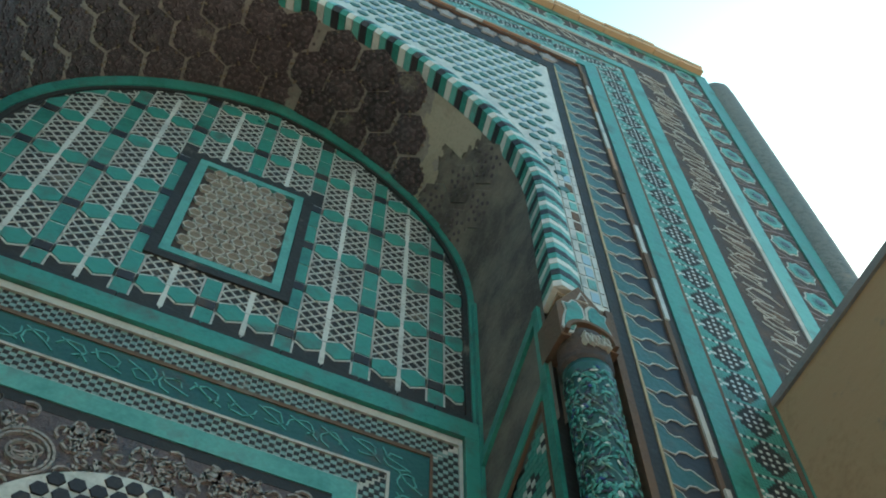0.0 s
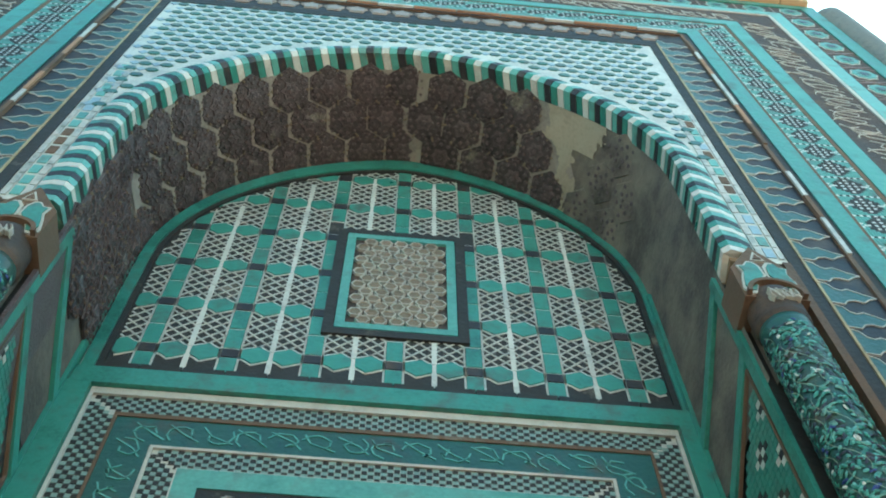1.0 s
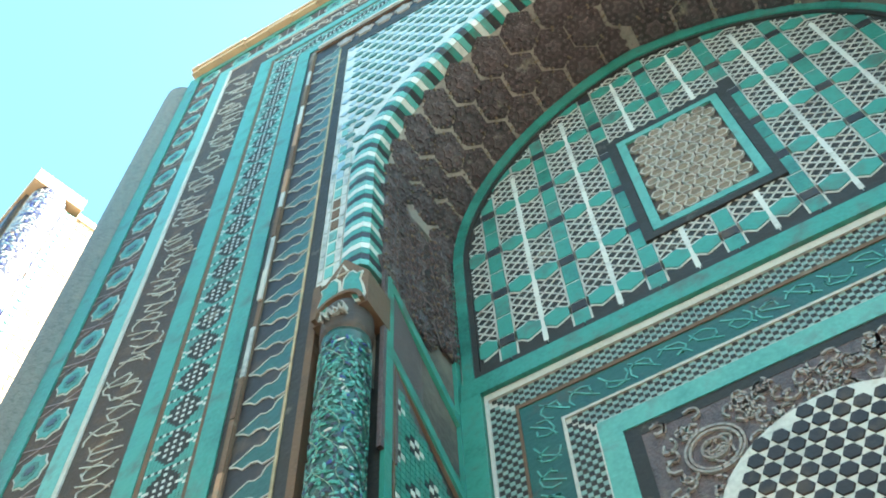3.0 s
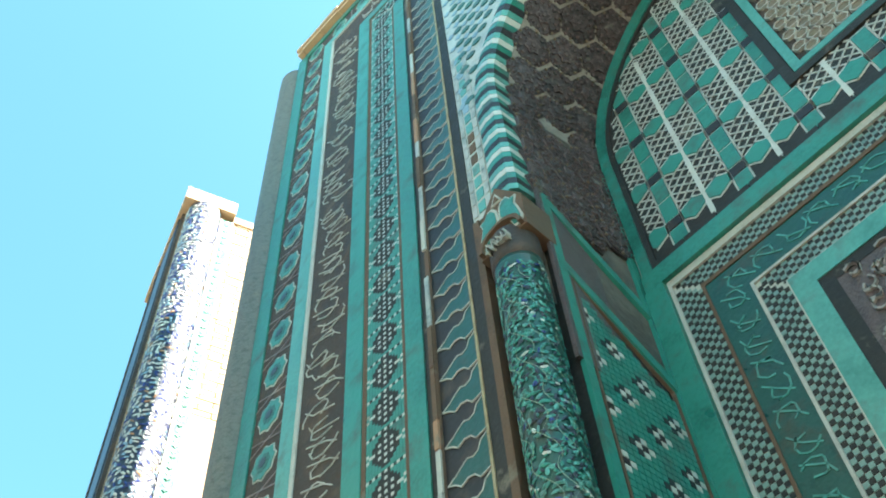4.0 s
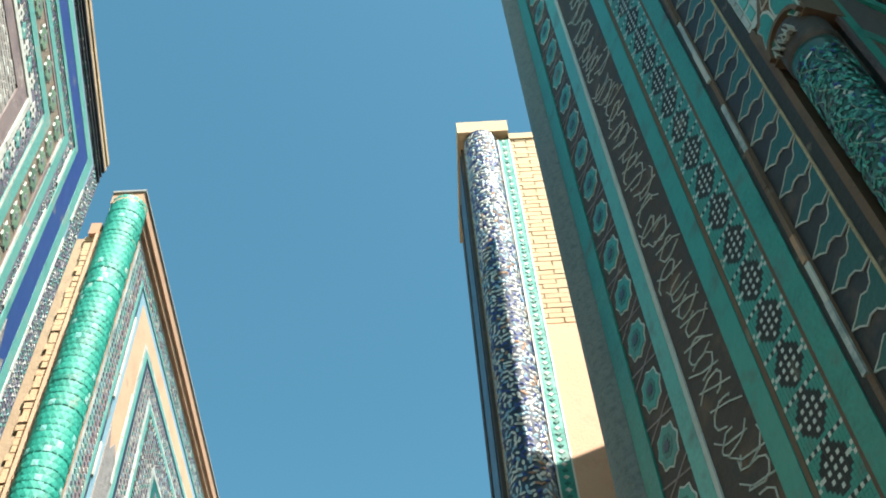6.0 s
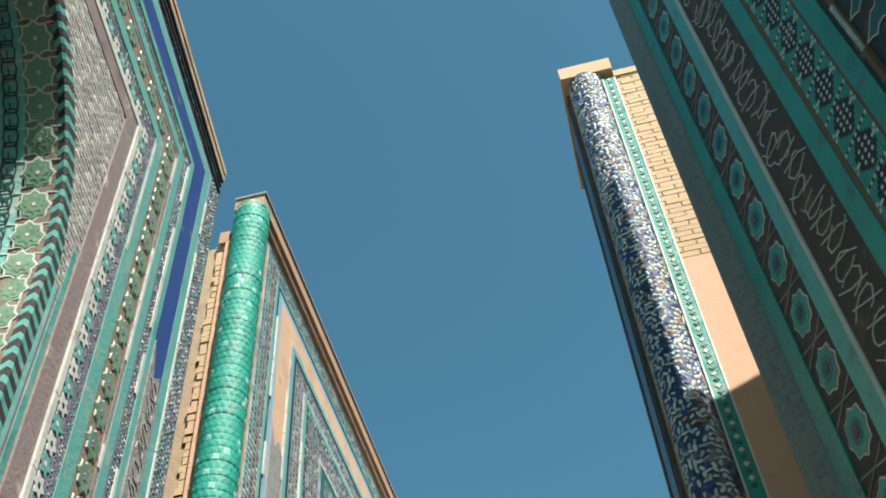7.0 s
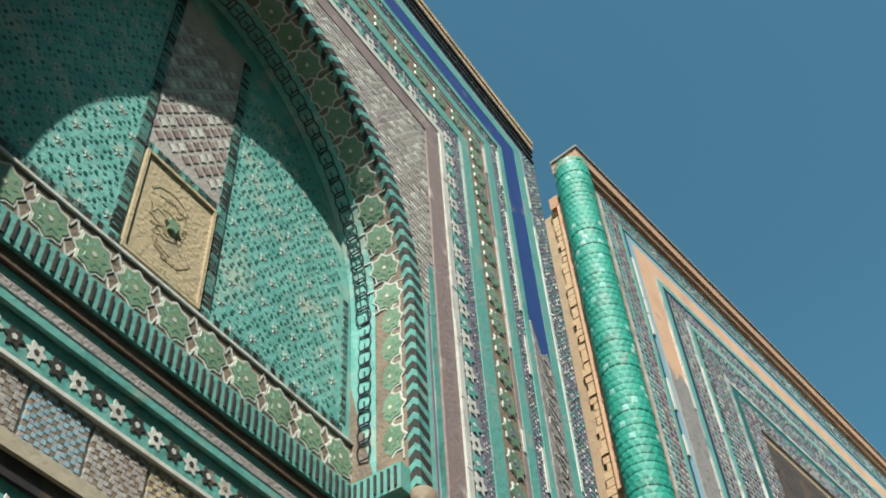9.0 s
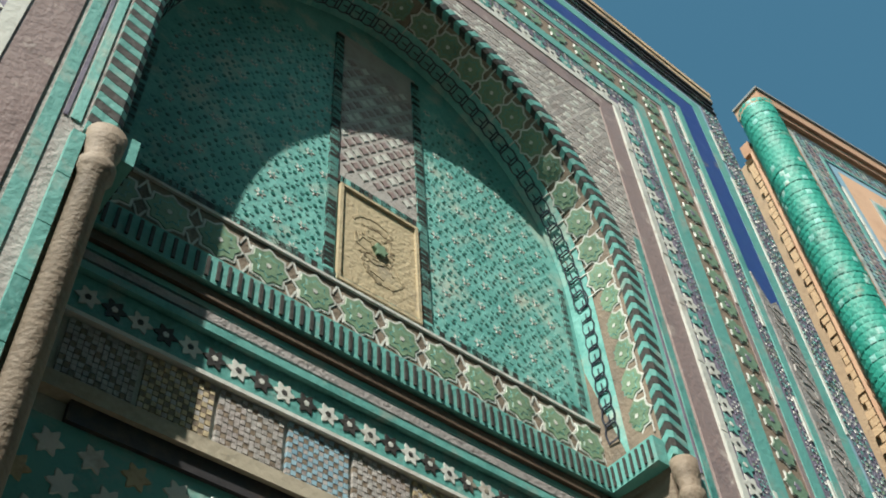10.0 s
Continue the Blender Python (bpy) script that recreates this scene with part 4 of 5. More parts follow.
broken_line(1.815, 7.1, 0.024, 0.018)
broken_line(2.14, 7.4, 0.022, 0.018)
broken_line(2.345, 7.6, 0.022, 0.018)
broken_line(2.765, 8.0, 0.022, 0.018)
broken_line(1.577, 6.9, 0.040, 0.022)
# flowers of the middle band
h = Heap()
h.prism(lobes(8, 0.088, 0.22), 0, 0.004, 0, 0.002)
h.prism(lobes(8, 0.079, 0.22), 0.004, 0.007, 1, 0.002)
h.prism(lobes(6, 0.024, 0.3), 0.007, 0.010, 2, 0.002)
flo_band = shared("flower_tile", h, [dusty_white, olive, dusty_violet])
for s in (-1, 1):
    for i in range(20):
        piece("flower_tile", flo_band, portal_b, s * 2.025, 0.010, 7.34 - i * 0.19)
for i in range(1, 19):
    piece("flower_tile", flo_band, portal_b, -2.025 + i * 4.05 / 19, 0.010, 7.34)
# where the cobalt glaze has fallen off
for s in (-1, 1):
    h = Heap()
    hg = random.Random(s + 5)
    h.prism([(s * 2.435, 3.0), (s * 2.635, 3.0), (s * 2.635, 5.65), (s * 2.59, 5.82), (s * 2.51, 5.75), (s * 2.435, 5.98)], 0.0, 0.024)
    h.build("worn_patch", carved_grey, portal_b)
    h = Heap()
    for i in range(18):
        scroll(h, s * 2.535, 5.66 - i * 0.14, 0.15, 0.14, hg, 0, 0.030, 0.010)
    tagged(h.build("inscription_relief", ash, portal_b), kind="stuff")
# spandrel in grey brick mosaic
SPB = arch(1.27, 5.1, 1.50, 0.05, 36)
h = Heap()
h.prism([(1.41, 3.0), (1.41, 6.758), (-1.41, 6.758), (-1.41, 3.0), (-1.27, 3.0)] + SPB + [(1.27, 3.0)], -0.01, 0.004)
h.build("spandrel_ground", ash, portal_b)
h = Heap()
for j in range(46):
    for i in range(-28, 28):
        x, z = i * 0.05 + (j % 2) * 0.025, 6.74 - j * 0.036
        if abs(x) < 1.38 and z > above_arch(x, 1.27, 5.1, 1.52, 0.05, 0.03):
            h.rect(x - 0.022, z - 0.014, x + 0.022, z + 0.014, 0, 0.006 + rng.uniform(0, 0.003), 1 if (i * 2 + j * 3) % 11 in (0, 5) else 0)
tagged(h.build("spandrel_brick", [ash, dusty_white], portal_b), kind="stuff")
for s in (-1, 1):
    Heap().rect(s * 1.285, 4.06, s * 1.315, 5.2, 0, 0.010).build("edge_line", dusty_light, portal_b)
    Heap().rect(s * 1.325, 4.06, s * 1.338, 5.2, 0, 0.008).build("edge_line", dusty_violet, portal_b)
    Heap().rect(s * 1.348, 3.0, s * 1.39, 5.5, 0, 0.010).build("edge_line", dusty_teal, portal_b)
rope(portal_b, "rope_brick", arch(1.17, 5.1, 1.40, 0.05, 60, base=4.05), 0.10, 0.040, [dusty_teal, near_black], proud=0.022, reach=0.03)
for s in (-1, 1):
    column_mesh("column_shaft", [(0.042, 0), (0.042, 3.84), (0.055, 3.86), (0.055, 3.90), (0.042, 3.92), (0.055, 3.97), (0.06, 4.04), (0.045, 4.05)], clay_brown, portal_b, s * 1.205, 0.02, 18, "slender pale carved column")
    h = Heap()
    for i in range(10):
        h.rect(s * 1.262, 2.0 + i * 0.2, s * 1.30, 2.0 + (i + 1) * 0.2 - 0.004, 0, 0.03)
    h.build("green_tile", dusty_teal, portal_b)

# niche of portal B
sofb = arch(1.17, 5.1, 1.40, 0.05, 44)
sobb = arch(1.14, 5.05, 1.38, 0.06, 44)
soffit("soffit", portal_b, [(-1.17, 4.0)] + sofb + [(1.17, 4.0)], [(-1.14, 4.0)] + sobb + [(1.14, 4.0)], -0.03, -0.36, clay_brown, "brown vault set with green flowers")
for s in (-1, 1):
    h = Heap()
    h.prism([(s * 1.17, 0), (s * 1.19, 0), (s * 1.19, 5.1), (s * 1.17, 5.1)], -0.36, -0.03)
    h.build("jamb", clay_brown, portal_b)


def vault_b(t, d):
    n = len(sofb) - 1
    i = min(n - 1, int(t * n))
    q = t * n - i
    a = Vector((sofb[i][0] + (sofb[i + 1][0] - sofb[i][0]) * q, -0.03, sofb[i][1] + (sofb[i + 1][1] - sofb[i][1]) * q))
    b = Vector((sobb[i][0] + (sobb[i + 1][0] - sobb[i][0]) * q, -0.36, sobb[i][1] + (sobb[i + 1][1] - sobb[i][1]) * q))
    tan = Vector((sofb[i + 1][0] - sofb[i][0], 0, sofb[i + 1][1] - sofb[i][1])).normalized()
    deep = (b - a).normalized()
    return a.lerp(b, d), tan, deep, tan.cross(deep).normalized()


h = Heap()
h.prism(lobes(8, 0.096, 0.2), 0, 0.004, 0, 0.002)
h.prism(lobes(8, 0.082, 0.2), 0.004, 0.007, 1, 0.002)
for e in (-1, 1):
    h.rect(e * 0.07 - 0.003, -0.115, e * 0.07 + 0.003, -0.06, 0, 0.004, 0)
    h.rect(e * 0.07 - 0.003, 0.06, e * 0.07 + 0.003, 0.115, 0, 0.004, 0)
h.prism(lobes(8, 0.060, 0.3), 0.007, 0.008, 2, 0.001)
h.prism(lobes(8, 0.054, 0.3), 0.008, 0.009, 1, 0.001)
h.prism(lobes(8, 0.013, 0.3), 0.009, 0.011, 0, 0.001)
flower_b = shared("flower_tile", h, [dusty_white, olive, dusty_teal])
h = Heap()
h.prism(lobes(8, 0.098, 0.2), 0, 0.004, 0, 0.002)
h.prism(lobes(8, 0.084, 0.2), 0.004, 0.007, 1, 0.002)
h.prism(lobes(8, 0.060, 0.3), 0.007, 0.008, 2, 0.001)
h.prism(lobes(8, 0.054, 0.3), 0.008, 0.009, 1, 0.001)
h.prism(lobes(8, 0.013, 0.3), 0.009, 0.011, 0, 0.001)
for e in (-1, 1):
    for k in (-1, 1):
        h.line([(e * 0.075, k * 0.045), (e * 0.098, k * 0.100)], 0.008, 0, 0.004, 0)
border_flower = shared("flower_tile", h, [dusty_white, olive, dusty_teal])
chain = Heap()
chain.line([(-0.028, -0.05), (0.028, -0.05), (0.04, 0), (0.028, 0.05), (-0.028, 0.05), (-0.04, 0)], 0.007, 0, 0.004, 0, closed=True)
chain.line([(0, 0.05), (0, 0.085)], 0.007, 0, 0.004, 0)
chain_me = shared("chain_link", chain, navy)
steps = int(length(sofb) / 0.172)
for i in range(steps):
    p, tan, deep, inn = vault_b((i + 0.5) / steps, 0.28)
    m = Matrix((tan, inn, deep)).transposed().to_4x4()
    m.translation = p + inn * 0.003
    piece("flower_tile", flower_b, portal_b, 0, 0, 0, m=m)
    for e in (0.25, 0.75):
        p, tan, deep, inn = vault_b(min(0.999, (i + e) / steps), 0.74)
        m = Matrix((deep, inn, tan)).transposed().to_4x4()
        m.translation = p + inn * 0.018
        piece("chain_link", chain_me, portal_b, 0, 0, 0, m=m)
for s in (-1, 1):
    for i in range(5):
        z = 5.02 - i * 0.172
        m = Matrix.Translation((s * 1.166, -0.12, z)) @ Matrix.Rotation(s * math.pi / 2, 4, "Z") @ Matrix.Scale(1, 4)
        piece("flower_tile", flower_b, portal_b, 0, 0, 0, m=m)
        for e in (0, 0.086):
            m = Matrix.Translation((s * 1.142, -0.265, z + e)) @ Matrix.Rotation(s * math.pi / 2, 4, "Z")
            piece("chain_link", chain_me, portal_b, 0, 0, 0, m=m)
v, f = [], []
for d in (0.52, 0.98):
    v += [(-1.155, -0.03 - 0.33 * d, 4.1)] + [tuple(vault_b(min(0.999, i / 44), d)[0] + vault_b(min(0.999, i / 44), d)[3] * 0.008) for i in range(45)] + [(1.155, -0.03 - 0.33 * d, 4.1)]
f = [(i, i + 1, 48 + i - 0, 47 + i) for i in range(46)]
mesh_object("chain_ground", v, f, dusty_light, portal_b)

h = Heap()
h.box(-1.35, 1.35, -0.06, 0.0, 0, 6.5)
back_b = h.build("niche_wall", grout, portal_b)
back_b.location = (0, -0.36, 0)


def inside_b(x, z, m=0.0):
    return abs(x) < 1.09 - m and z > 4.43 and z < above_arch(x, 1.09, 5.05, 1.33, 0.06, -m)


g0 = Heap()
g0.prism([(1.14, 4.40), (-1.14, 4.40)] + sobb, 0, 0.004)
g0.build("star_ground", dusty_light, back_b)
# star-and-cross tiling
h = Heap()
P2 = 0.078
for j in range(33):
    for i in range(-15, 16):
        x, z = i * P2 + (j % 2) * P2 / 2, 4.47 + j * P2 * 0.62
        if not inside_b(x, z, 0.05) or (-0.27 < x < 0.27 and z < 5.10):
            continue
        if -0.22 < x < 0.27 and z > 5.08:
            h.prism([(x + a, z + b) for a, b in lobes(4, 0.03, 0.4, 2)], 0.004, 0.010, 3 if (i + j) % 3 else 1, 0.003)
            continue
        if (i + 2 * j) % 5 == 0:
            h.prism([(x + a, z + b) for a, b in lobes(6, 0.027, 0.6, 2, turn=(i * 7 + j * 3) % 6)], 0.004, 0.007, 1, 0.001)
            h.prism([(x + a, z + b) for a, b in ngon(6, 0.010, 0.3)], 0.007, 0.009, 0, 0.001)
            continue
        for k in range(3):
            ax, az = x + 0.019 * math.cos(k * 2.09 + i), z + 0.015 * math.sin(k * 2.09 + i)
            h.prism([(ax + a, az + b) for a, b in ngon(5, 0.0105, k + j)], 0.004, 0.007, (0, 0, 2)[k], 0.001)
tagged(h.build("star_tile", [dusty_teal, dusty_white, teal_dark, mauve], back_b), kind="stuff")
h = Heap()
h.rect(-0.24, 5.03, 0.24, 6.25, 0.0, 0.006)
h.build("upper_panel", ash, back_b, "grey worn floral panel")
# dashed borders
def dashes(h, x0, z0, x1, z1, wd, y, n, slots=(0, 1)):
    for i in range(n):
        ax, az = x0 + (x1 - x0) * i / n, z0 + (z1 - z0) * i / n
        bx, bz = x0 + (x1 - x0) * (i + 0.92) / n, z0 + (z1 - z0) * (i + 0.92) / n
        h.line([(ax, az), (bx, bz)], wd, 0.004, y, slots[i % 2])
h = Heap()
dashes(h, -1.09, 4.425, 1.09, 4.425, 0.05, 0.016, 80)
for s in (-1, 1):
    dashes(h, s * 0.235, 4.45, s * 0.235, 6.2, 0.045, 0.016, 66)
    dashes(h, s * 1.085, 4.45, s * 1.085, 5.2, 0.03, 0.014, 34)
dashes(h, -0.21, 5.03, 0.21, 5.03, 0.045, 0.016, 18)
h.build("dashed_border", [dusty_light, near_black], back_b)
h = Heap()
h.rect(-0.20, 4.42, 0.20, 5.0, 0.0, 0.014, 0)
for k in ((-0.20, 4.42, -0.185, 5.0), (0.185, 4.42, 0.20, 5.0), (-0.185, 4.985, 0.185, 5.0), (-0.185, 4.42, 0.185, 4.435)):
    h.rect(*k, 0.014, 0.026, 0)
rng = random.Random(9)
for k in range(9):
    scroll(h, rng.uniform(-0.06, 0.06), 4.58 + 0.03 * k, 0.24, 0.16, rng, 0.012, 0.0165, 0.012, 1, upright=False)
h.prism([(a, 4.71 + b) for a, b in lobes(6, 0.04, 0.3)], 0.012, 0.03, 2, 0.004)
window_b = h.build("relief_panel", [sand, sand, olive], portal_b, "sand-coloured carved panel with a curling stem")
window_b.location = (0, -0.36, 0)
# flower border at the foot of the tympanum
h = Heap()
h.rect(-1.16, 4.17, 1.16, 4.384, 0.0, 0.02, 0)
h.rect(-1.16, 4.385, 1.16, 4.398, 0.0, 0.032, 1)
h.rect(-1.16, 4.155, 1.16, 4.168, 0.0, 0.032, 1)
h.build("flower_border", [clay_brown, dusty_white], back_b)
for i in range(12):
    piece("flower_tile", border_flower, back_b, -1.06 + i * 0.193, 0.02, 4.277)
# cornice that runs round the niche
h = Heap()
h.box(-1.155, 1.155, -0.36, -0.30, 4.03, 4.15, 0)
for s in (-1, 1):
    h.box(s * 1.10, s * 1.165, -0.30, -0.02, 4.03, 4.15, 0)
for i in range(55):
    x = -1.09 + i * 0.04
    h.box(x, x + 0.012, -0.30, -0.292, 4.045, 4.135, 1)
for s in (-1, 1):
    for i in range(7):
        y = -0.28 + i * 0.038
        h.box(s * 1.092, s * 1.10, y, y + 0.012, 4.045, 4.135, 1)
h.box(-1.155, 1.155, -0.36, -0.318, 3.98, 4.02, 2)
h.box(-1.155, 1.155, -0.36, -0.335, 3.95, 3.975, 0)
h.box(-1.155, 1.155, -0.36, -0.33, 3.90, 3.935, 3)
h.box(-1.155, 1.155, -0.36, -0.325, 3.855, 3.885, 0)
h.build("cornice", [dusty_teal, near_black, timber, carved_grey], portal_b)
h = Heap()
h.rect(-1.155, 3.70, 1.155, 3.85, 0.0, 0.012, 0)
for i in range(26):
    x = -1.04 + i * 0.083
    k = i % 2
    h.prism([(x + a, 3.775 + b) for a, b in lobes(6, 0.042, 0.4, 5)], 0.012, 0.016, 1 if k else 2, 0.001)
    h.prism([(x + a, 3.775 + b) for a, b in ngon(5, 0.012)], 0.016, 0.018, 2 if k else 1, 0.001)
h.rect(-1.155, 3.685, 1.155, 3.70, 0.0, 0.03, 1)
h.build("blossom_band", [dusty_teal, dusty_white, near_black], back_b)
h = Heap()
cols_ = [2, 0, 2, 0, 2, 1, 2, 0, 2]
for i in range(9):
    x = -1.08 + i * 0.24
    for a in range(12):
        for b in range(11):
            h.rect(x + a * 0.0187, 3.47 + b * 0.0191, x + a * 0.0187 + 0.0165, 3.47 + b * 0.0191 + 0.0168, 0, 0.012 + 0.0015 * ((a + b) % 2), cols_[i] if (a + b) % 2 else 5 if (a * 3 + b) % 4 == 0 else 2)
tagged(h.build("boxed_mosaic", [sand, sky_blue, ash, dusty_teal, dusty_white, clay_brown], back_b), kind="stuff")
h = Heap()
h.box(-1.155, 1.155, 0.0, 0.05, 3.405, 3.455, 0)
h.box(-1.0, 1.0, 0.0, 0.03, 3.34, 3.405, 1)
h.build("ledge", [plaster, black], back_b)
h = Heap()
h.rect(-1.155, 2.4, 1.155, 3.34, 0.0, 0.012, 0)
for i in range(18):
    for j in range(7):
        x, z = -1.02 + i * 0.12 + (j % 2) * 0.06, 3.27 - j * 0.1
        h.prism([(x + a, z + b) for a, b in lobes(6, 0.045, 0.4, 5)], 0.012, 0.016, 1 if (i + j) % 3 else 2, 0.003)
h.build("blossom_panel", [dusty_teal, dusty_white, sand], back_b)

# ---- building C: green corner column and banded facade beyond ----
house_c = thing("tiled_facade", FACE_C, "sunlit banded facade with a green glazed corner column", "facade")
h = Heap()
h.box(-9.5, 0.10, -0.18, 0.0, 0, 8.72)
h.box(-9.5, 0.14, -3.0, -0.18, 0, 8.40)
h.build("wall", mortar, house_c)
for x0, x1, y1, z0, z1, mt in ((-9.5, 0.20, 0.075, 8.79, 8.92, terracotta), (-9.5, 0.18, 0.05, 8.72, 8.785, terracotta), (-9.5, 0.215, 0.09, 8.922, 8.945, stone)):
    Heap().box(x0, x1, -0.18, y1, z0, z1).build("coping", mt, house_c, "thin brick coping" if mt is terracotta else "dark stone edge")
column_mesh("corner_column", [(0.137, 0), (0.137, 8.66), (0.11, 8.70)], green, house_c, 0.18, -0.02, 32, "green glazed corner column in courses")
v, f, sl = [], [], []
rg = random.Random(31)
cz, course = 3.5, 0
while cz < 8.68:
    bulge = rg.uniform(0.0, 0.006)
    hgt = 0.05 + rg.uniform(0, 0.012)
    for i in range(20):
        a = 2 * math.pi * (i + 0.5 * (course % 2)) / 20
        r, o = 0.138 + bulge, 0.001 + rg.uniform(0, 0.002)
        k = len(v)
        for q in (-0.135, 0.135):
            for dz in (0.003, hgt - 0.003):
                v.append((0.18 + r * math.cos(a + q), -0.02 + r * math.sin(a + q), cz + dz + rg.uniform(-0.003, 0.003)))
        v.append((0.18 + (r + o) * math.cos(a), -0.02 + (r + o) * math.sin(a), cz + hgt / 2))
        f += [(k, k + 1, k + 4), (k + 1, k + 3, k + 4), (k + 3, k + 2, k + 4), (k + 2, k, k + 4)]
        sl += [0 if rg.random() < 0.93 else 1] * 4
    cz += hgt
    course += 1
tagged(mesh_object("column_tile", v, f, [green, dusty_light], house_c, sl), kind="stuff")
# flank: smooth strip beside the column and toothed brickwork behind it
Heap().box(0.08, 0.20, -0.21, -0.04, 5.6, 8.40).build("flank_strip", salmon, house_c, "smooth sand-coloured strip beside the column")
Heap().box(0.08, 0.20, -0.27, -0.19, 8.38, 8.52).build("corbel", terracotta, house_c)
rg = random.Random(2)
cz = 3.0
while cz < 8.36:
    hb = Heap()
    hb.box(0.08, 0.160 + rg.uniform(0, 0.012), (-0.28 if int(cz / 0.062) % 2 else -0.29) + rg.uniform(-0.015, 0.015), -0.21 if cz > 5.58 else -0.10, cz, cz + 0.055)
    hb.build("brick", brick, house_c)
    cz += 0.062
V_C = (0.06, 0.10, 0.14, 0.25, 0.37, 0.41, 0.45, 0.53, 0.79, 0.83, 0.89, 0.95, 1.15, 1.19, 1.25, 1.33, 1.61, 1.67, 1.77, 2.04)
MAT_C = (terracotta, worn_white, grey_teal, mauve, dusty_teal, navy, sky_blue, salmon, worn_white, dusty_teal, navy, carved_grey, worn_white, dusty_teal, umber, carved_grey, worn_white, teal_dark, mauve)
W_C = 9.0
for i, mt in enumerate(MAT_C):
    vi, vo = V_C[i], V_C[i + 1]
    zi, zo = 8.72 - (vi - 0.06) * 0.72, 8.72 - (vo - 0.06) * 0.72
    out = 0.018 if mt in (worn_white, dusty_teal, terracotta) else 0.014
    h = Heap()
    h.prism([(-vi, 0), (-vo, 0), (-vo, zo), (-W_C + vo, zo), (-W_C + vo, 0), (-W_C + vi, 0), (-W_C + vi, zi), (-vi, zi)], -0.01, out)
    h.build("facade_band", mt, house_c)
h = Heap()
rng = random.Random(8)
for i, mt in enumerate(MAT_C):
    if mt not in (mauve, carved_grey, umber, grey_teal):
        continue
    vi, vo = V_C[i], V_C[i + 1]
    st = 0.05
    nk = max(2, int((vo - vi) / st))
    for k in range(nk):
        q = vi + (vo - vi) * (k + 0.5) / nk
        zt = 8.72 - (q - 0.06) * 0.72
        z = 4.0
        while z < zt:
            h.prism([(-q + a, z + b) for a, b in lobes(4, 0.022, 0.35, 2)], 0.0, 0.019, rng.choice((0, 1, 2, 2, 3)), 0.004)
            z += 0.052
        x = q
        while x < W_C - q:
            h.prism([(-x + a, zt + b) for a, b in lobes(4, 0.022, 0.35, 2)], 0.0, 0.019, rng.choice((0, 1, 2, 2, 3)), 0.004)
            x += 0.052
tagged(h.build("floral_mosaic", [dusty_white, dusty_teal, dusty_violet, sky_blue], house_c), kind="stuff")
# salmon plaster where a band has lost its tiles, ending in worn tilework below
h = Heap()
h.prism([(-0.535, 3.0), (-0.785, 3.0), (-0.785, 6.9), (-0.69, 7.0), (-0.61, 6.88), (-0.535, 7.05)], 0.0, 0.02)
h.build("worn_patch", carved_grey, house_c)
for q in (0.45, 0.79, 1.17, 1.64):
    z = 4.0
    while z < 8.72 - (q - 0.06) * 0.72 - 0.4:
        e = rng.uniform(0.15, 0.5)
        if rng.random() < 0.6:
            Heap().rect(-q - 0.014, z, -q + 0.014, z + e - 0.01, 0, 0.024).build("white_bar", dusty_white, house_c)
        z += e
# Flat umber sheet: the recess's shade put into colour, no hollow is built.
Heap().rect(-W_C + 2.04, 0, -2.04, 7.2, -0.01, 0.01).build("niche_shade", umber, house_c, "flat umber sheet painted as the shaded recess of the facade")

# ---- building D: pale brick pylon with a mosaic corner column ----
FACE_D = Matrix.Translation((0.001, 5.131, 0.288)) @ Matrix.Rotation(-0.304, 4, "Z") @ Matrix.Rotation(math.pi, 4, "Z")
house_d = thing("brick_pylon", FACE_D, "sunlit pale brick pylon with a mosaic corner column", "pylon")
h = Heap()
h.box(-3.2, -0.45, -1.3, 0.0, 0, 10.45)
h.box(-0.45, -0.03, -1.3, -0.10, 0, 10.5)
h.build("core", mortar, house_d)
rg = random.Random(77)
cz = 7.6
while cz < 10.4:
    x = -2.6
    off = 0.12 * (int(round((cz - 7.6) / 0.062)) % 2)
    while x < -0.51:
        x1 = min(-0.488, x + off + 0.235)
        hb = Heap()
        hb.box(x + off, x1, -0.02, 0.010 + rg.uniform(0, 0.007), cz, cz + 0.055)
        if x1 - x - off > 0.03:
            hb.build("brick", brick, house_d)
        x += 0.245
    cz += 0.062
h = Heap()
h.box(-2.6, -0.488, -0.02, 0.02, 2.0, 7.58)
h.build("render_coat", salmon, house_d, "smooth sand-coloured render")
h = Heap()
h.box(-0.485, 0.03, -1.3, 0.08, 10.5, 10.70)
h.box(-2.6, -0.485, -0.6, 0.03, 10.42, 10.52)
h.build("coping", brick, house_d)
column_mesh("corner_column", [(0.165, 0), (0.165, 10.5)], navy, house_d, -0.205, -0.06, 32, "corner column in blue and white mosaic")
v, f, sl = [], [], []
cz = 4.0
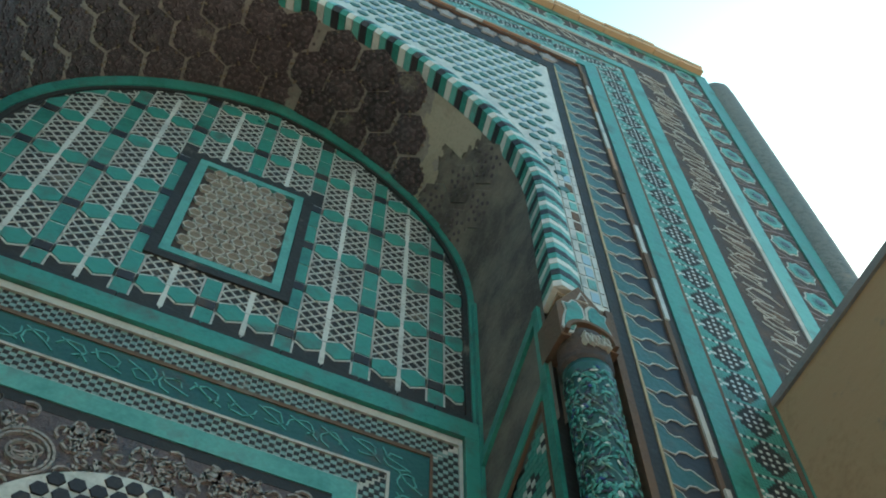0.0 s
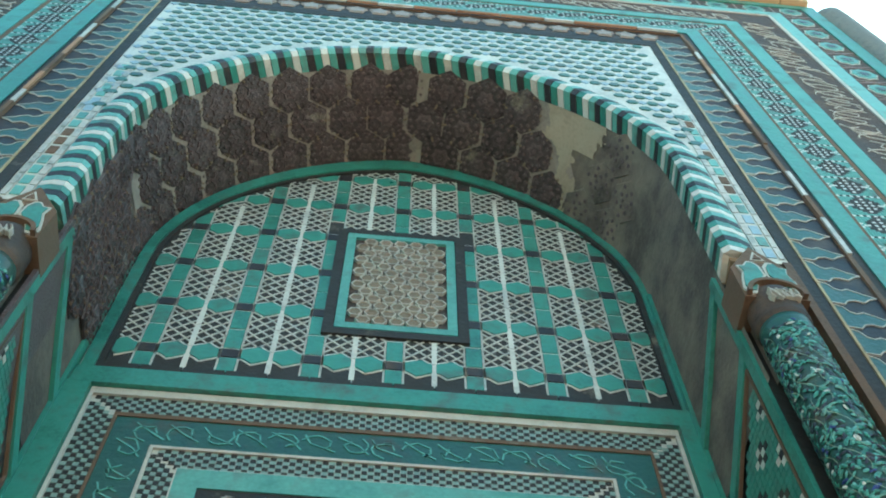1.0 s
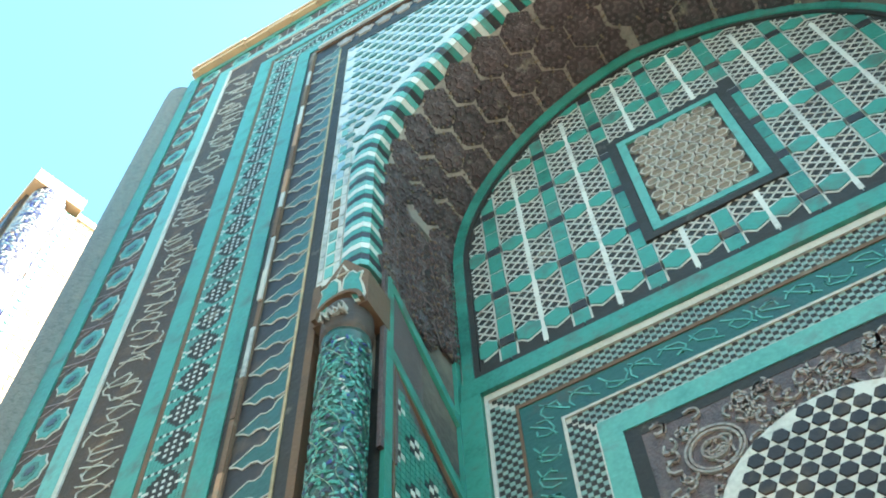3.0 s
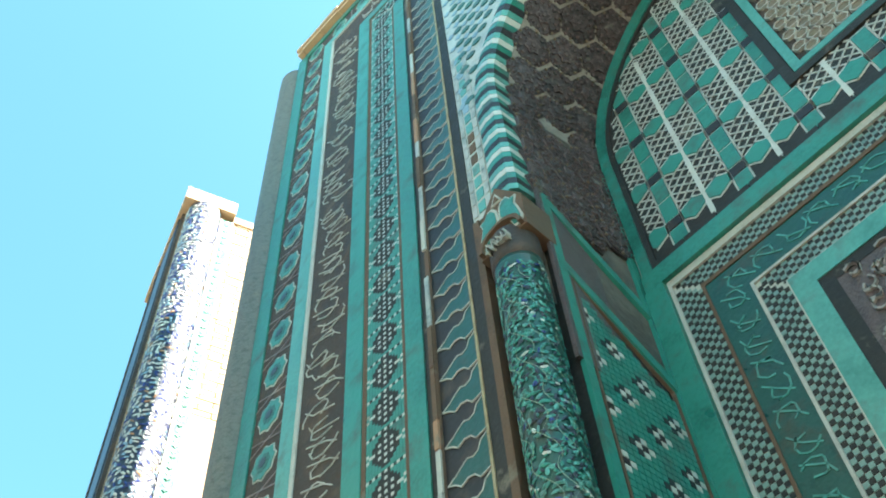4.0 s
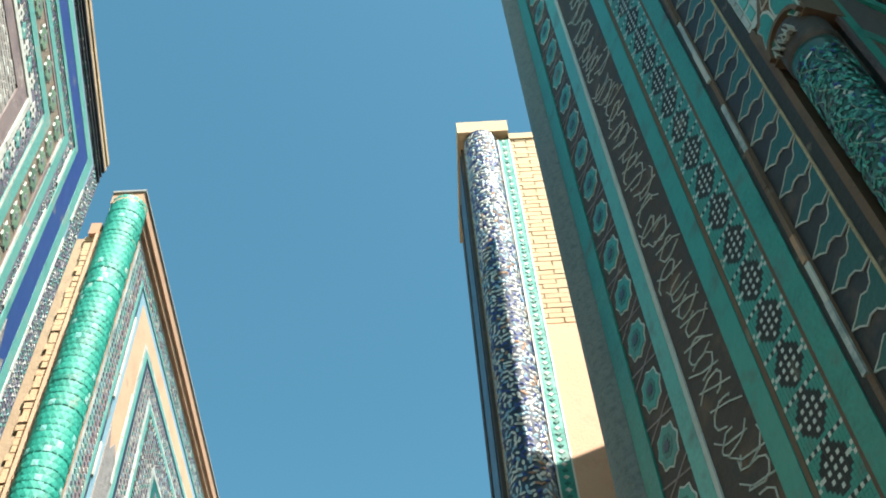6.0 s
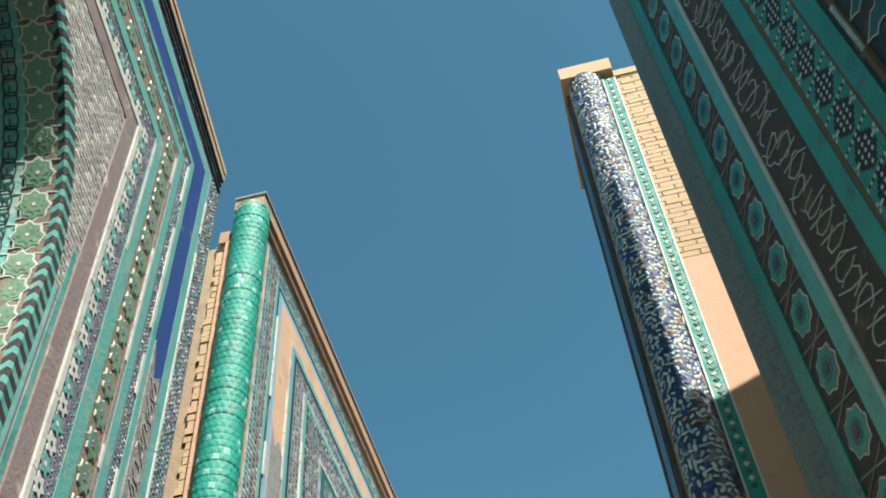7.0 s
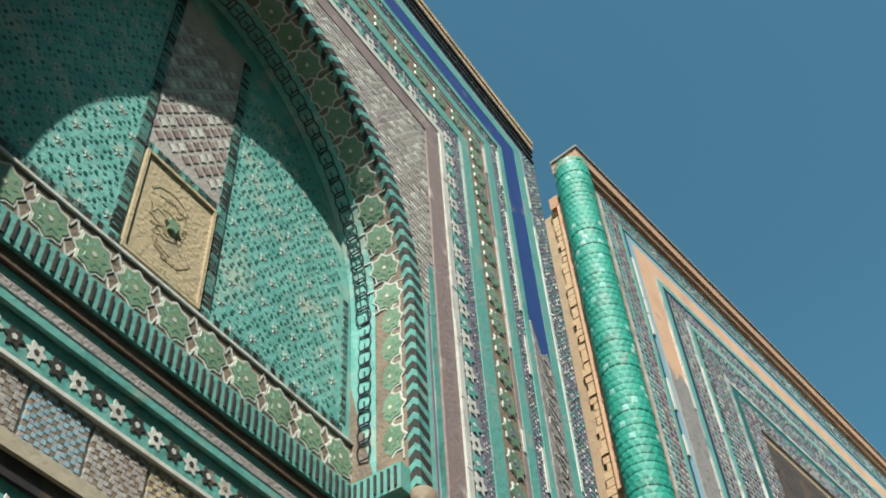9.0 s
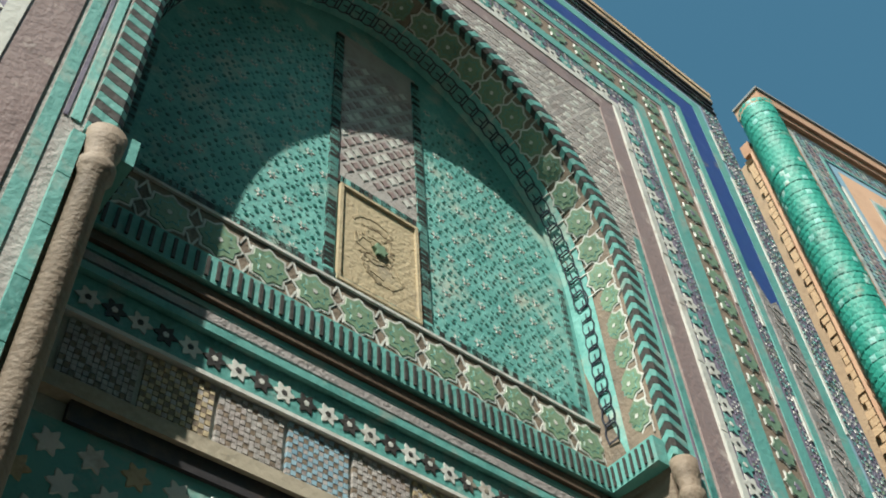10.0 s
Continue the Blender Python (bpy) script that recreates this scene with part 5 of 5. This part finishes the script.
while cz < 10.5:
    for i in range(26):
        a = 2 * math.pi * (i + rg.uniform(-0.3, 0.3)) / 26
        r = 0.166
        n = 6
        tw = rg.uniform(0, 3.14)
        wv, hv = rg.uniform(0.022, 0.036), rg.uniform(0.010, 0.016)
        k = len(v)
        z = cz + rg.uniform(-0.012, 0.012)
        for q in range(n):
            b = 2 * math.pi * q / n
            u2 = wv * math.cos(b) * math.cos(tw) - hv * math.sin(b) * math.sin(tw)
            z2 = wv * math.cos(b) * math.sin(tw) + hv * math.sin(b) * math.cos(tw)
            v.append((-0.205 + r * math.cos(a + u2 / r), -0.06 + r * math.sin(a + u2 / r), z + z2))
        v.append((-0.205 + (r + 0.006) * math.cos(a), -0.06 + (r + 0.006) * math.sin(a), z))
        f += [(k + q, k + (q + 1) % n, k + n) for q in range(n)]
        q = rg.random()
        sl += [0 if q < 0.48 else 1 if q < 0.72 else 2 if q < 0.96 else 3] * n
    cz += 0.05
tagged(mesh_object("column_mosaic", v, f, [dusty_white, sky_blue, blue, terracotta], house_d, sl), kind="stuff")
h = Heap()
h.rect(-0.485, 0, -0.365, 10.42, -0.2, 0.02, 0)
h.rect(-0.375, 0, -0.363, 10.42, -0.2, 0.026, 1)
h.rect(-0.489, 0, -0.477, 10.42, -0.2, 0.026, 1)
for i in range(90):
    h.prism([(-0.426 + a, 5.4 + i * 0.056 + b) for a, b in lobes(4, 0.024, 0.4, 2)], 0.02, 0.026, 1 if i % 2 else 2, 0.003)
h.build("tile_border", [teal, white, teal_dark], house_d)
h = Heap()
h.box(-0.03, 0.0, -1.3, -0.12, 0, 10.5)
h.box(-0.03, 0.02, -0.9, -0.8, 0, 10.5)
h.build("flank", umber, house_d, "shaded dark tiled flank towards the lane")
Heap().box(0.0, 0.012, -0.75, -0.2, 0, 10.5).build("flank_band", navy, house_d)

# ---- adobe wall beside portal A ----
h = Heap()
h.box(-5.2, -2.57, -0.3, 1.35, 0, 5.50)
side = tagged(h.build("wall_side", adobe, None), "smooth adobe wall abutting the shaded portal", "wall", kind="structure")
side.matrix_world = FACE_A
h = Heap()
h.box(-5.2, -2.553, -0.3, 1.38, 5.50, 5.555)
cap_ob = tagged(h.build("trim_coping", stone, None), "thin grey stone coping on the adobe wall", "coping", kind="structure")
cap_ob.matrix_world = FACE_A
